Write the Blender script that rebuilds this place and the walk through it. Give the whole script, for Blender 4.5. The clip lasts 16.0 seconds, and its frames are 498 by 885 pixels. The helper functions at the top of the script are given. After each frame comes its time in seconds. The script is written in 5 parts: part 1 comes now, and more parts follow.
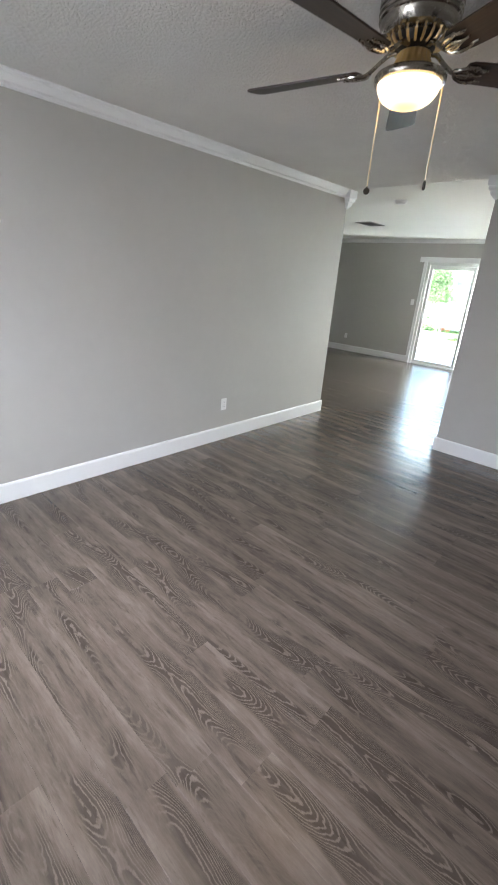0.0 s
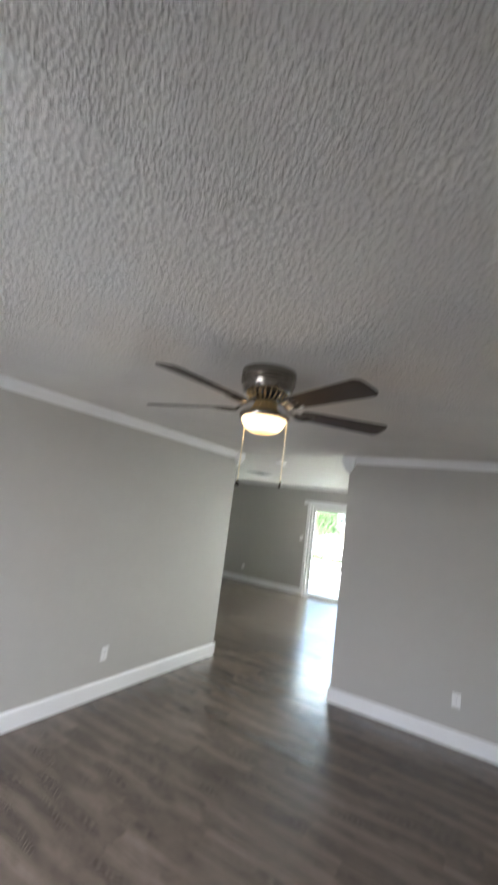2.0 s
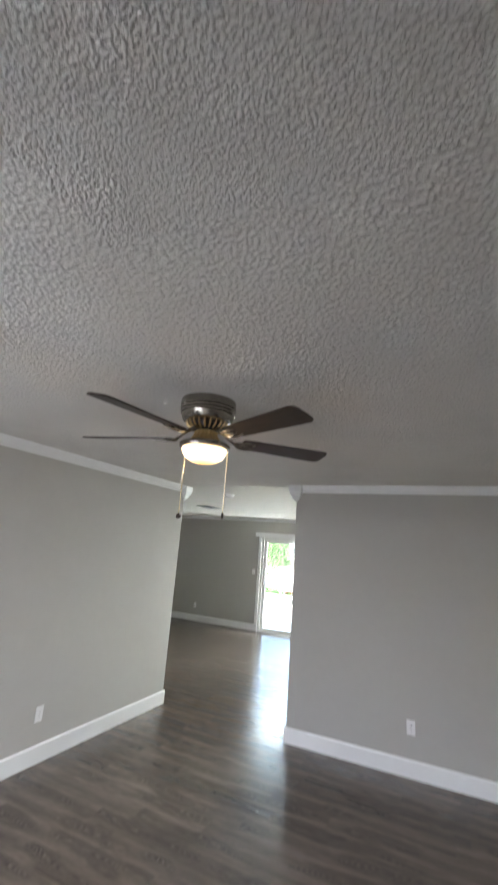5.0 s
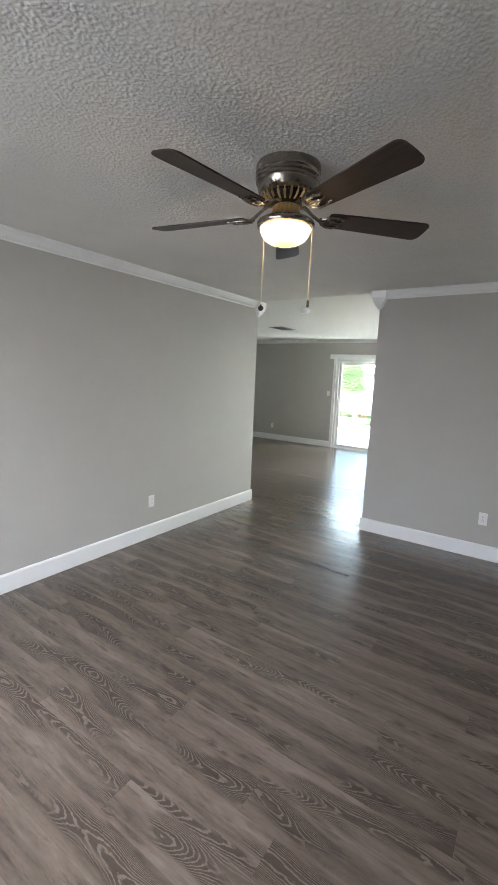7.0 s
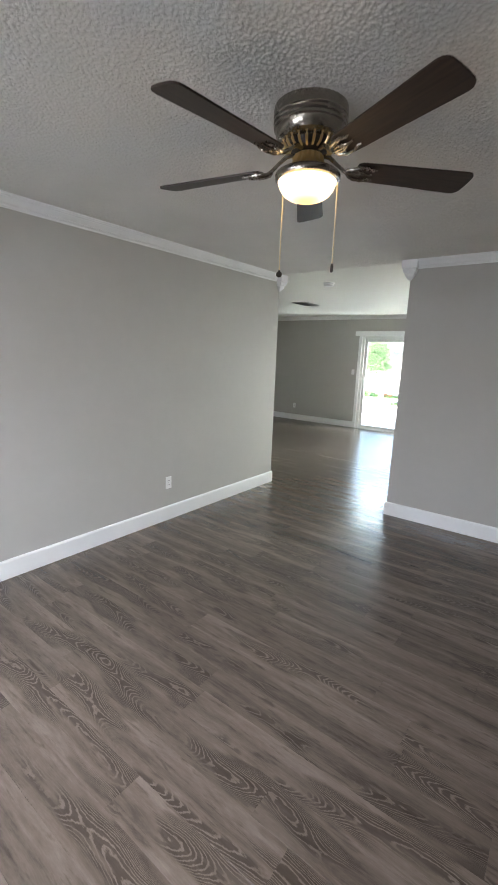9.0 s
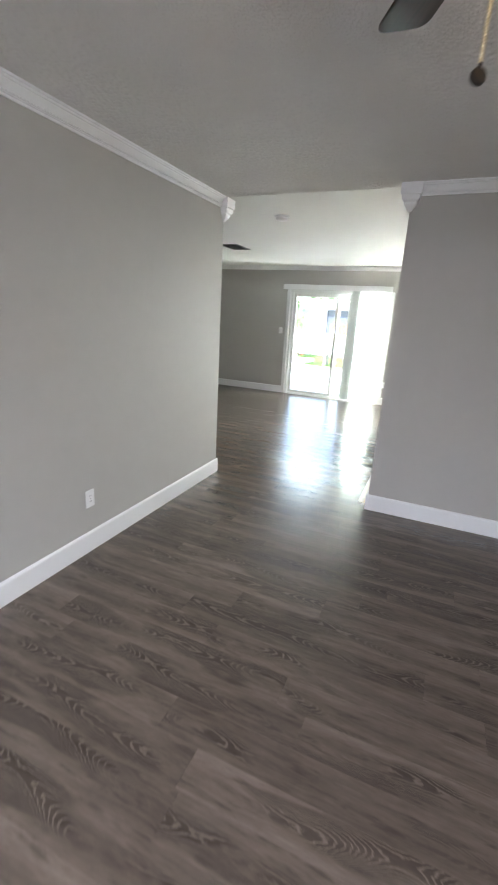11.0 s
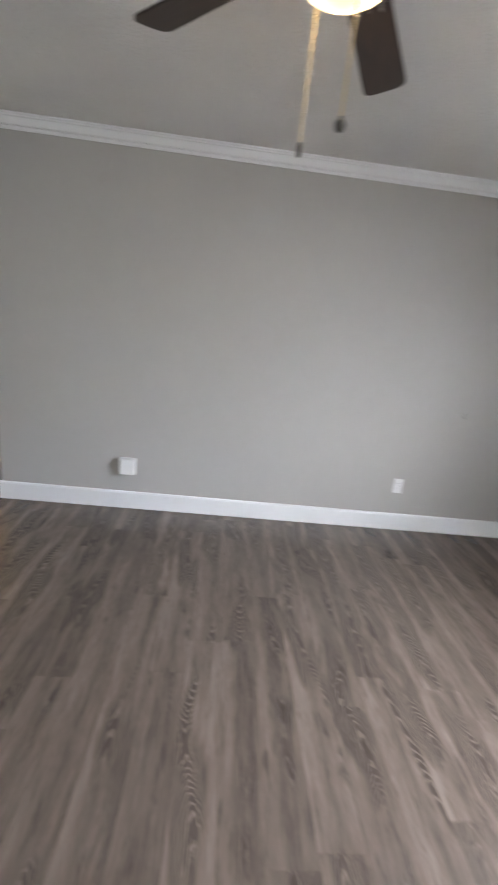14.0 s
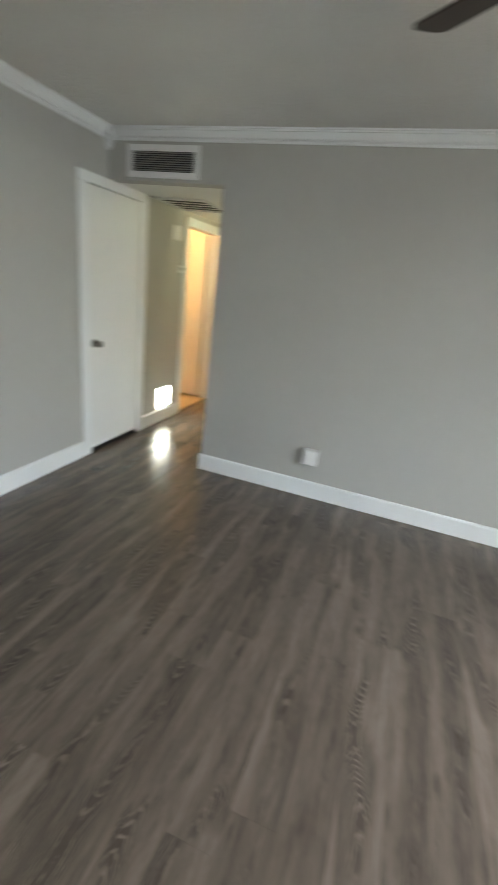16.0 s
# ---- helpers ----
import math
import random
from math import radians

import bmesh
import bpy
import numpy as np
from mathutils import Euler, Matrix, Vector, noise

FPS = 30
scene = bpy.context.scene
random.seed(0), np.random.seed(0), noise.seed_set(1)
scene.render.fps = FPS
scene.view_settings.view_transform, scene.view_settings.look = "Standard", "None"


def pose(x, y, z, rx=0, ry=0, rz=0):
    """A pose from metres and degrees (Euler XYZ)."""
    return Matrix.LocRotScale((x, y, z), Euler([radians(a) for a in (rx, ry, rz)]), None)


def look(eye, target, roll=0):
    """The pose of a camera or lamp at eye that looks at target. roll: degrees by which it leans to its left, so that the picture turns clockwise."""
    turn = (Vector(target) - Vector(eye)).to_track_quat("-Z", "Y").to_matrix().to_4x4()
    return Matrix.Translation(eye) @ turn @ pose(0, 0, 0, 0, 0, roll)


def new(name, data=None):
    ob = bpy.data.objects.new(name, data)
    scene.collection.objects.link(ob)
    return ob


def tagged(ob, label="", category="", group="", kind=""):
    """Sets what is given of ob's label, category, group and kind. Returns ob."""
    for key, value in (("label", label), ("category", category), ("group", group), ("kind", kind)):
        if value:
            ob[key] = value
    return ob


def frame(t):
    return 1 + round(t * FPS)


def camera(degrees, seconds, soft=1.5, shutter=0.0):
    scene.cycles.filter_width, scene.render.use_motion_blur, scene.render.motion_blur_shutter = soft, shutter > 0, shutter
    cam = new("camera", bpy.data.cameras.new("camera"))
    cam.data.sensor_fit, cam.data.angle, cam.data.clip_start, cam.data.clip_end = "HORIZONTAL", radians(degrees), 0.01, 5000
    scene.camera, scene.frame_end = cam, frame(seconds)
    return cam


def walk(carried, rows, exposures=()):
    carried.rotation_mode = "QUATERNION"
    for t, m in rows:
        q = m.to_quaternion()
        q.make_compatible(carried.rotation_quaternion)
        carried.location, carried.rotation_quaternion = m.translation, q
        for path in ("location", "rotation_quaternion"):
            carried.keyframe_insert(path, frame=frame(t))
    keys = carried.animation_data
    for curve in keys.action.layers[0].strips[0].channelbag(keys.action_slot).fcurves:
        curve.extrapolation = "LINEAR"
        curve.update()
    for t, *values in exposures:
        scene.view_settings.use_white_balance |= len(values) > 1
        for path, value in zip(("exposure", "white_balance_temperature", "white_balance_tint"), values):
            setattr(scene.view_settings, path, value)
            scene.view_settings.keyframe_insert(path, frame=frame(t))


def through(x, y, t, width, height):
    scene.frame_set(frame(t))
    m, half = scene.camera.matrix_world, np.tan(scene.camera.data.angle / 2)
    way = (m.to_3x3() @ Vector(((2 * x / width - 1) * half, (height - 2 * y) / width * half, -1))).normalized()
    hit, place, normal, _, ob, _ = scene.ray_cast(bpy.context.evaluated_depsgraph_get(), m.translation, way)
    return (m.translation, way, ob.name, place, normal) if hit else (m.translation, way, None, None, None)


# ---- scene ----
cam = camera(60.5, 16.0, soft=1.5, shutter=0.4)
PATH = [
    (0, (2.857, -4.343, 1.546), (1.607, -2.964, 0.814), 4.3),
    (0.5, (2.887, -4.329, 1.572), (1.621, -2.924, 0.922), 3.4),
    (1, (2.905, -4.333, 1.574), (1.646, -2.899, 0.976), 3.0),
    (1.5, (2.934, -4.358, 1.622), (1.695, -2.819, 1.312), 3.7),
    (2, (2.995, -4.396, 1.77), (1.931, -2.729, 2.07), 7.3),
    (2.5, (3.05, -4.458, 1.858), (2.193, -2.853, 2.688), 7.5),
    (3, (3.062, -4.449, 1.885), (2.295, -2.886, 2.869), 7.6),
    (5.3, (3.004, -4.337, 1.696), (2.101, -2.568, 1.937), 3.0),
    (5.5, (2.973, -4.33, 1.649), (1.973, -2.598, 1.683), 3.0),
    (6, (2.952, -4.315, 1.6), (1.895, -2.63, 1.396), 2.7),
    (6.5, (2.939, -4.308, 1.584), (1.849, -2.655, 1.301), 2.5),
    (7, (2.939, -4.307, 1.583), (1.826, -2.675, 1.27), 2.4),
    (7.5, (2.948, -4.298, 1.58), (1.818, -2.685, 1.23), 2.4),
    (8, (2.959, -4.285, 1.583), (1.804, -2.692, 1.219), 2.3),
    (8.5, (2.96, -4.239, 1.579), (1.777, -2.672, 1.196), 2.1),
    (8.7, (2.939, -4.216, 1.574), (1.747, -2.658, 1.183), 2.1),
    (10.8, (2.001, -3.549, 1.517), (1.16, -1.831, 0.933), 3.5),
    (11, (1.87, -3.46, 1.538), (1.112, -1.702, 0.958), 3.2),
    (11.5, (1.621, -3.151, 1.505), (1.13, -1.301, 0.927), 3.6),
    (12, (1.402, -2.806, 1.517), (1.207, -0.898, 0.95), 4.9),
    (12.5, (1.249, -2.512, 1.532), (1.717, -0.654, 0.96), 4.1),
    (12.8, (1.249, -2.405, 1.547), (2.166, -0.731, 0.95), 4.1),
    (13, (1.216, -2.323, 1.533), (2.463, -0.872, 0.948), 4.4),
    (13.3, (1.101, -2.305, 1.514), (2.753, -1.342, 0.925), 4.0),
    (13.5, (1.021, -2.319, 1.503), (2.826, -1.692, 0.911), 4.2),
    (14, (0.856, -2.48, 1.504), (2.764, -2.623, 0.924), 6.6),
    (14.5, (0.72, -2.653, 1.533), (2.5, -3.345, 0.939), 6.3),
    (15, (0.653, -2.705, 1.534), (2.284, -3.695, 0.938), 4.9),
    (15.5, (0.727, -2.587, 1.527), (2.585, -2.949, 0.882), 5.1),
    (16, (0.782, -2.307, 1.527), (2.567, -1.738, 0.828), 7.0),
]
# seconds, stops, kelvin, tint of the camera's own gain over the walk
GAINS = [(0.0, 0.06, -60, 15), (1.5, 0.0, -30, 14), (3.0, 0.0, 260, 18), (5.5, 0.0, 20, 15), (8.5, -0.04, 20, 14), (11.5, 0.0, 50, 18), (12.4, 0.05, 0, 18), (13.1, 0.58, 50, 19), (14.0, 0.6, -20, 15), (14.5, 0.66, -140, 12), (14.9, 0.14, -260, 15), (15.5, -0.05, 200, 12), (16.0, 0.34, 90, 5)]
EXPOSURE = 3.95
FRONT_WATTS, KITCHEN_WATTS, SLIDER_WATTS, HEAD_FILL_WATTS = 12.5, 33.0, 16.0, 4.2
GLOBE_GLOW, BULB_WATTS = 0.29, 0.30
FRONT_DOOR_ANGLE = 3.5
WALL_COLOUR = (0.445, 0.436, 0.416)
POPCORN_COLOUR = (0.77, 0.76, 0.74)
WOOD_DARK, WOOD_LIGHT = (0.074, 0.057, 0.046, 1), (0.167, 0.132, 0.108, 1)
WOOD_FIGURE, WOOD_LIME = (0.036, 0.027, 0.021, 1), (0.196, 0.158, 0.132, 1)
FLOOR_ROUGH = 0.21
walk(cam, [(t, look(eye, target, roll)) for t, eye, target, roll in PATH], [(t, EXPOSURE + e, 6500 + k, tint) for t, e, k, tint in GAINS])

# ---- world, sun, large lights ----
SUN_ELEVATION, SUN_AZIMUTH = radians(58), radians(200)
world = bpy.data.worlds.new("world")
scene.world = world
world.use_nodes = True
wn = world.node_tree
sky = wn.nodes.new("ShaderNodeTexSky")
sky.sky_type = "NISHITA"
sky.sun_disc = False
sky.sun_elevation, sky.sun_rotation = SUN_ELEVATION, SUN_AZIMUTH
wn.links.new(sky.outputs[0], wn.nodes["Background"].inputs[0])
wn.nodes["Background"].inputs[1].default_value = 0.13
sun_data = bpy.data.lights.new("sun", "SUN")
sun_data.energy, sun_data.angle, sun_data.color = 3.8, radians(0.53), (1.0, 0.96, 0.9)
sun = new("sun", sun_data)
away = Vector((math.sin(SUN_AZIMUTH) * math.cos(SUN_ELEVATION), math.cos(SUN_AZIMUTH) * math.cos(SUN_ELEVATION), math.sin(SUN_ELEVATION)))
sun.matrix_world = look(away * 40, (0, 0, 0))


def window_light(name, eye, target, width, height, watts, colour):
    data = bpy.data.lights.new(name, "AREA")
    data.shape, data.size, data.size_y, data.energy, data.color = "RECTANGLE", width, height, watts, colour
    ob = new(name, data)
    ob.matrix_world = look(eye, target)
    return ob


# sky light in the openings that are covered by blinds
front_light = window_light("sky_front_window", (1.5, -5.46, 1.82), (1.5, -4.56, 1.00), 1.36, 1.4, FRONT_WATTS, (0.875, 0.93, 1.0))
front_light.data.spread = radians(140)
kitchen_light = window_light("sky_kitchen_window", (2.0, 5.06, 1.52), (2.0, 4.06, 0.80), 1.0, 0.74, KITCHEN_WATTS, (0.92, 1.0, 0.94))
kitchen_light.data.spread = radians(115)
window_light("sky_slider_blinds", (0.6, 5.10, 0.95), (0.6, 0, 0.75), 0.42, 1.7, SLIDER_WATTS, (0.90, 1.0, 0.93))
# lamp added out of view above the door, to brighten the back room
head_fill = window_light("fill_slider_head", (-0.4, 5.42, 2.14), (-0.4, 3.42, 1.0), 1.5, 0.34, HEAD_FILL_WATTS, (0.90, 1.0, 0.95))
head_fill.data.spread = radians(140)
bulb_data = bpy.data.lights.new("fan_bulb", "POINT")
bulb_data.energy, bulb_data.color, bulb_data.shadow_soft_size = BULB_WATTS, (1.0, 0.72, 0.42), 0.07
bulb = new("fan_bulb", bulb_data)
bulb.location = (1.948, -2.648, 2.166)


# ---- materials ----
def ramp(nodes, stops, interpolation="LINEAR"):
    node = nodes.new("ShaderNodeValToRGB")
    node.color_ramp.interpolation = interpolation
    els = node.color_ramp.elements
    while len(els) < len(stops):
        els.new(0.5)
    for el, (pos, col) in zip(els, stops):
        el.position, el.color = pos, (col if len(col) == 4 else (*col, 1))
    return node


def grey(v):
    return (v, v, v, 1)


def math_node(nt, op, a, b=0.0, c=0.0):
    node = nt.nodes.new("ShaderNodeMath")
    node.operation = op
    for socket, value in zip(node.inputs, (a, b, c)):
        if isinstance(value, (int, float)):
            socket.default_value = value
        else:
            nt.links.new(value, socket)
    return node.outputs[0]


def mix_colour(nt, fac, a, b, blend="MIX"):
    node = nt.nodes.new("ShaderNodeMix")
    node.data_type, node.blend_type = "RGBA", blend
    for socket, value in ((node.inputs[0], fac), (node.inputs[6], a), (node.inputs[7], b)):
        if isinstance(value, (int, float)):
            socket.default_value = value
        elif isinstance(value, tuple):
            socket.default_value = value if len(value) == 4 else (*value, 1)
        else:
            nt.links.new(value, socket)
    return node.outputs[2]


def noise_node(nt, vector, scale, detail=2.0, rough=0.5, distortion=0.0):
    node = nt.nodes.new("ShaderNodeTexNoise")
    node.inputs["Scale"].default_value, node.inputs["Detail"].default_value = scale, detail
    node.inputs["Roughness"].default_value, node.inputs["Distortion"].default_value = rough, distortion
    if vector is not None:
        nt.links.new(vector, node.inputs["Vector"])
    return node.outputs["Fac"]


def start(name):
    m = bpy.data.materials.new(name)
    m.use_nodes = True
    nt = m.node_tree
    return m, nt, nt.nodes["Principled BSDF"]


def surface(name, colour, rough=0.5, metallic=0.0, vary=0.06, patch=1.3, grain=30.0, bump=0.0, bump_scale=120.0, bump_depth=0.002, specular=0.5, rough_vary=0.08):
    """Paint, plastic, metal or stone: colour with patches and grain, roughness that varies, fine relief."""
    m, nt, p = start(name)
    co = nt.nodes.new("ShaderNodeTexCoord").outputs["Object"]
    big, fine = noise_node(nt, co, patch, 3), noise_node(nt, co, grain, 3)
    both = math_node(nt, "ADD", math_node(nt, "MULTIPLY", big, 0.6), math_node(nt, "MULTIPLY", fine, 0.4))
    dark, light = tuple(c * (1 - vary) for c in colour), tuple(min(1, c * (1 + vary)) for c in colour)
    r = ramp(nt.nodes, [(0.3, dark), (0.7, light)])
    nt.links.new(both, r.inputs[0])
    nt.links.new(r.outputs[0], p.inputs["Base Color"])
    nt.links.new(math_node(nt, "MULTIPLY_ADD", both, 2 * rough_vary, rough - rough_vary), p.inputs["Roughness"])
    p.inputs["Metallic"].default_value = metallic
    p.inputs["Specular IOR Level"].default_value = specular
    if bump:
        b = nt.nodes.new("ShaderNodeBump")
        b.inputs["Strength"].default_value, b.inputs["Distance"].default_value = bump, bump_depth
        nt.links.new(noise_node(nt, co, bump_scale, 3), b.inputs["Height"])
        nt.links.new(b.outputs[0], p.inputs["Normal"])
    return m


def glow(name, colour, strength):
    m, nt, p = start(name)
    p.inputs["Base Color"].default_value = (*colour, 1)
    p.inputs["Emission Color"].default_value = (*colour, 1)
    p.inputs["Emission Strength"].default_value = strength
    return m


def pane_glass(name):
    m, nt, p = start(name)
    nt.nodes.remove(p)
    clear, gloss, mix = nt.nodes.new("ShaderNodeBsdfTransparent"), nt.nodes.new("ShaderNodeBsdfGlossy"), nt.nodes.new("ShaderNodeMixShader")
    clear.inputs[0].default_value = (0.93, 0.96, 0.95, 1)
    gloss.inputs["Roughness"].default_value = 0.02
    fresnel = nt.nodes.new("ShaderNodeFresnel")
    fresnel.inputs[0].default_value = 1.45
    nt.links.new(fresnel.outputs[0], mix.inputs[0])
    nt.links.new(clear.outputs[0], mix.inputs[1])
    nt.links.new(gloss.outputs[0], mix.inputs[2])
    nt.links.new(mix.outputs[0], nt.nodes["Material Output"].inputs[0])
    return m


def blind_vinyl(name, colour, through):
    """White vinyl slats that let some daylight through."""
    m, nt, p = start(name)
    p.inputs["Base Color"].default_value = (*colour, 1)
    p.inputs["Roughness"].default_value = 0.45
    tr, mix = nt.nodes.new("ShaderNodeBsdfTranslucent"), nt.nodes.new("ShaderNodeMixShader")
    tr.inputs[0].default_value = (*colour, 1)
    mix.inputs[0].default_value = through
    nt.links.new(p.outputs[0], mix.inputs[1])
    nt.links.new(tr.outputs[0], mix.inputs[2])
    nt.links.new(mix.outputs[0], nt.nodes["Material Output"].inputs[0])
    return m


def ramp_fac(nt, value, low, high):
    node = ramp(nt.nodes, [(low, grey(0)), (high, grey(1))])
    nt.links.new(value, node.inputs[0])
    return node.outputs[0]


def plank_wood(name):
    """Grey-brown limed oak vinyl: cathedral figure in pale lines over dark patches, fine grain, tone by plank."""
    m, nt, p = start(name)
    co = nt.nodes.new("ShaderNodeTexCoord").outputs["Object"]
    info = nt.nodes.new("ShaderNodeObjectInfo").outputs["Random"]
    shift = nt.nodes.new("ShaderNodeCombineXYZ")
    nt.links.new(math_node(nt, "MULTIPLY", info, 41.0), shift.inputs[0])
    nt.links.new(math_node(nt, "MULTIPLY", info, 17.0), shift.inputs[1])
    nt.links.new(math_node(nt, "MULTIPLY", info, 29.0), shift.inputs[2])

    def stretched(sx, sy):
        mapping = nt.nodes.new("ShaderNodeMapping")
        mapping.inputs["Scale"].default_value = (sx, sy, 1)
        nt.links.new(co, mapping.inputs[0])
        add = nt.nodes.new("ShaderNodeVectorMath")
        nt.links.new(mapping.outputs[0], add.inputs[0])
        nt.links.new(shift.outputs[0], add.inputs[1])
        return add.outputs[0]

    split = nt.nodes.new("ShaderNodeSeparateXYZ")
    nt.links.new(co, split.inputs[0])
    drift = noise_node(nt, stretched(1.1, 0.2), 1.0, 1.0)
    across = math_node(nt, "SUBTRACT", split.outputs[1], math_node(nt, "MULTIPLY_ADD", drift, 0.30, -0.15))
    arch = math_node(nt, "POWER", math_node(nt, "ABSOLUTE", math_node(nt, "DIVIDE", across, 0.034)), 2.0)
    rise = math_node(nt, "MULTIPLY", noise_node(nt, stretched(2.0, 2.4), 1.0, 1.0, 0.4), 56.0)
    wobble = noise_node(nt, stretched(26.0, 70.0), 1.0, 3.0, 0.6)
    figure = math_node(nt, "ADD", math_node(nt, "MULTIPLY_ADD", arch, 4.6, rise), math_node(nt, "MULTIPLY", wobble, 2.4))
    rings = math_node(nt, "PINGPONG", figure, 1.0)
    lines = ramp(nt.nodes, [(0.0, grey(1)), (0.16, grey(0.9)), (0.44, grey(0.0)), (1.0, grey(0.0))])
    nt.links.new(rings, lines.inputs[0])
    patchy = noise_node(nt, stretched(1.5, 6.0), 1.0, 3.0, 0.55, 0.4)
    where = ramp(nt.nodes, [(0.44, grey(0)), (0.52, grey(1))])
    nt.links.new(math_node(nt, "MULTIPLY_ADD", arch, -0.022, patchy), where.inputs[0])
    spots = ramp(nt.nodes, [(0.55, grey(0)), (0.68, grey(1))])
    nt.links.new(noise_node(nt, stretched(3.0, 26.0), 1.6, 4.0, 0.65, 0.3), spots.inputs[0])
    grain = noise_node(nt, stretched(16.0, 150.0), 1.0, 4.0, 0.7)
    streak = noise_node(nt, stretched(1.3, 13.0), 1.0, 6.0, 0.66, 0.3)
    broad = math_node(nt, "ADD", streak, math_node(nt, "MULTIPLY_ADD", math_node(nt, "MINIMUM", arch, 5.0), 0.020, -0.04))
    plain = mix_colour(nt, ramp_fac(nt, broad, 0.29, 0.70), WOOD_DARK, WOOD_LIGHT)
    plain = mix_colour(nt, math_node(nt, "MULTIPLY", spots.outputs[0], 0.50), plain, WOOD_FIGURE)
    colour = mix_colour(nt, math_node(nt, "MULTIPLY", where.outputs[0], 0.66), plain, WOOD_FIGURE)
    fade = ramp(nt.nodes, [(0.18, grey(1)), (0.55, grey(0.12))])
    nt.links.new(math_node(nt, "MULTIPLY", arch, 0.1), fade.inputs[0])
    ringed = math_node(nt, "MULTIPLY", lines.outputs[0], fade.outputs[0])
    amount = math_node(nt, "MULTIPLY", ringed, math_node(nt, "MULTIPLY_ADD", where.outputs[0], 0.52, 0.07))
    colour = mix_colour(nt, amount, colour, WOOD_LIME)
    tone = math_node(nt, "MULTIPLY_ADD", math_node(nt, "FRACT", math_node(nt, "MULTIPLY", info, 7.31)), 0.32, 0.84)
    fine = math_node(nt, "MULTIPLY", tone, math_node(nt, "MULTIPLY_ADD", grain, 0.42, 0.79))
    mottle = noise_node(nt, stretched(12.0, 34.0), 1.0, 4.0, 0.65)
    fine = math_node(nt, "MULTIPLY", fine, math_node(nt, "MULTIPLY_ADD", mottle, 0.55, 0.725))
    shade = nt.nodes.new("ShaderNodeCombineColor")
    for n in range(3):
        nt.links.new(fine, shade.inputs[n])
    colour = mix_colour(nt, 1.0, colour, shade.outputs[0], "MULTIPLY")
    nt.links.new(colour, p.inputs["Base Color"])
    nt.links.new(math_node(nt, "MULTIPLY_ADD", grain, 0.06, FLOOR_ROUGH), p.inputs["Roughness"])
    p.inputs["Specular IOR Level"].default_value = 0.6
    b = nt.nodes.new("ShaderNodeBump")
    b.inputs["Strength"].default_value, b.inputs["Distance"].default_value = 0.12, 0.0010
    nt.links.new(math_node(nt, "ADD", grain, math_node(nt, "MULTIPLY", amount, -0.4)), b.inputs["Height"])
    nt.links.new(b.outputs[0], p.inputs["Normal"])
    return m


def popcorn(name, colour):
    """Matt paint on a sprayed acoustic ceiling, with a fine gritty crust; the lumps are in the mesh."""
    m, nt, p = start(name)
    co = nt.nodes.new("ShaderNodeTexCoord").outputs["Object"]
    b = nt.nodes.new("ShaderNodeBump")
    b.inputs["Strength"].default_value, b.inputs["Distance"].default_value = 0.5, 0.004
    nt.links.new(ramp_fac(nt, noise_node(nt, co, 260.0, 2.0, 0.6, 0.3), 0.30, 0.46), b.inputs["Height"])
    nt.links.new(b.outputs[0], p.inputs["Normal"])
    tone = ramp(nt.nodes, [(0.3, tuple(c * 0.93 for c in colour)), (0.7, colour)])
    nt.links.new(noise_node(nt, co, 2.2, 4.0), tone.inputs[0])
    nt.links.new(tone.outputs[0], p.inputs["Base Color"])
    p.inputs["Roughness"].default_value = 0.95
    p.inputs["Specular IOR Level"].default_value = 0.1
    return m


def blade_wood(name):
    m, nt, p = start(name)
    co = nt.nodes.new("ShaderNodeTexCoord").outputs["Object"]
    mapping = nt.nodes.new("ShaderNodeMapping")
    mapping.inputs["Scale"].default_value = (4, 60, 4)
    nt.links.new(co, mapping.inputs[0])
    r = ramp(nt.nodes, [(0.3, (0.016, 0.010, 0.007)), (0.7, (0.042, 0.025, 0.017))])
    nt.links.new(noise_node(nt, mapping.outputs[0], 1.5, 4.0), r.inputs[0])
    nt.links.new(r.outputs[0], p.inputs["Base Color"])
    p.inputs["Roughness"].default_value = 0.45
    p.inputs["Specular IOR Level"].default_value = 0.35
    return m


def leaf_green(name, dark, light):
    m, nt, p = start(name)
    rnd = nt.nodes.new("ShaderNodeNewGeometry").outputs["Random Per Island"]
    r = ramp(nt.nodes, [(0.0, dark), (1.0, light)])
    nt.links.new(rnd, r.inputs[0])
    nt.links.new(r.outputs[0], p.inputs["Base Color"])
    p.inputs["Roughness"].default_value = 0.6
    return m


WALL = surface("wall_paint", WALL_COLOUR, 0.62, vary=0.025, patch=0.9, grain=14, bump=0.18, bump_scale=210, bump_depth=0.0015, specular=0.3)
TRIM = surface("trim_paint", (0.79, 0.80, 0.81), 0.38, vary=0.02, patch=2.0, bump=0.06, bump_scale=60)
DOOR_PAINT = surface("door_paint", (0.76, 0.76, 0.75), 0.42, vary=0.025, patch=1.6, bump=0.08, bump_scale=90)
CEILING = surface("ceiling_paint", (0.78, 0.78, 0.75), 0.85, vary=0.02, patch=1.2, grain=20, bump=0.35, bump_scale=90, bump_depth=0.003, specular=0.2)
POPCORN = popcorn("popcorn_ceiling", POPCORN_COLOUR)
PLANK = plank_wood("plank_wood")
UNDERLAY = surface("underlay", (0.03, 0.028, 0.026), 0.8)
TILE = surface("kitchen_tile", (0.56, 0.42, 0.27), 0.5, vary=0.10, patch=5, grain=40, bump=0.15, bump_scale=50)
GROUT = surface("grout", (0.40, 0.34, 0.27), 0.9)
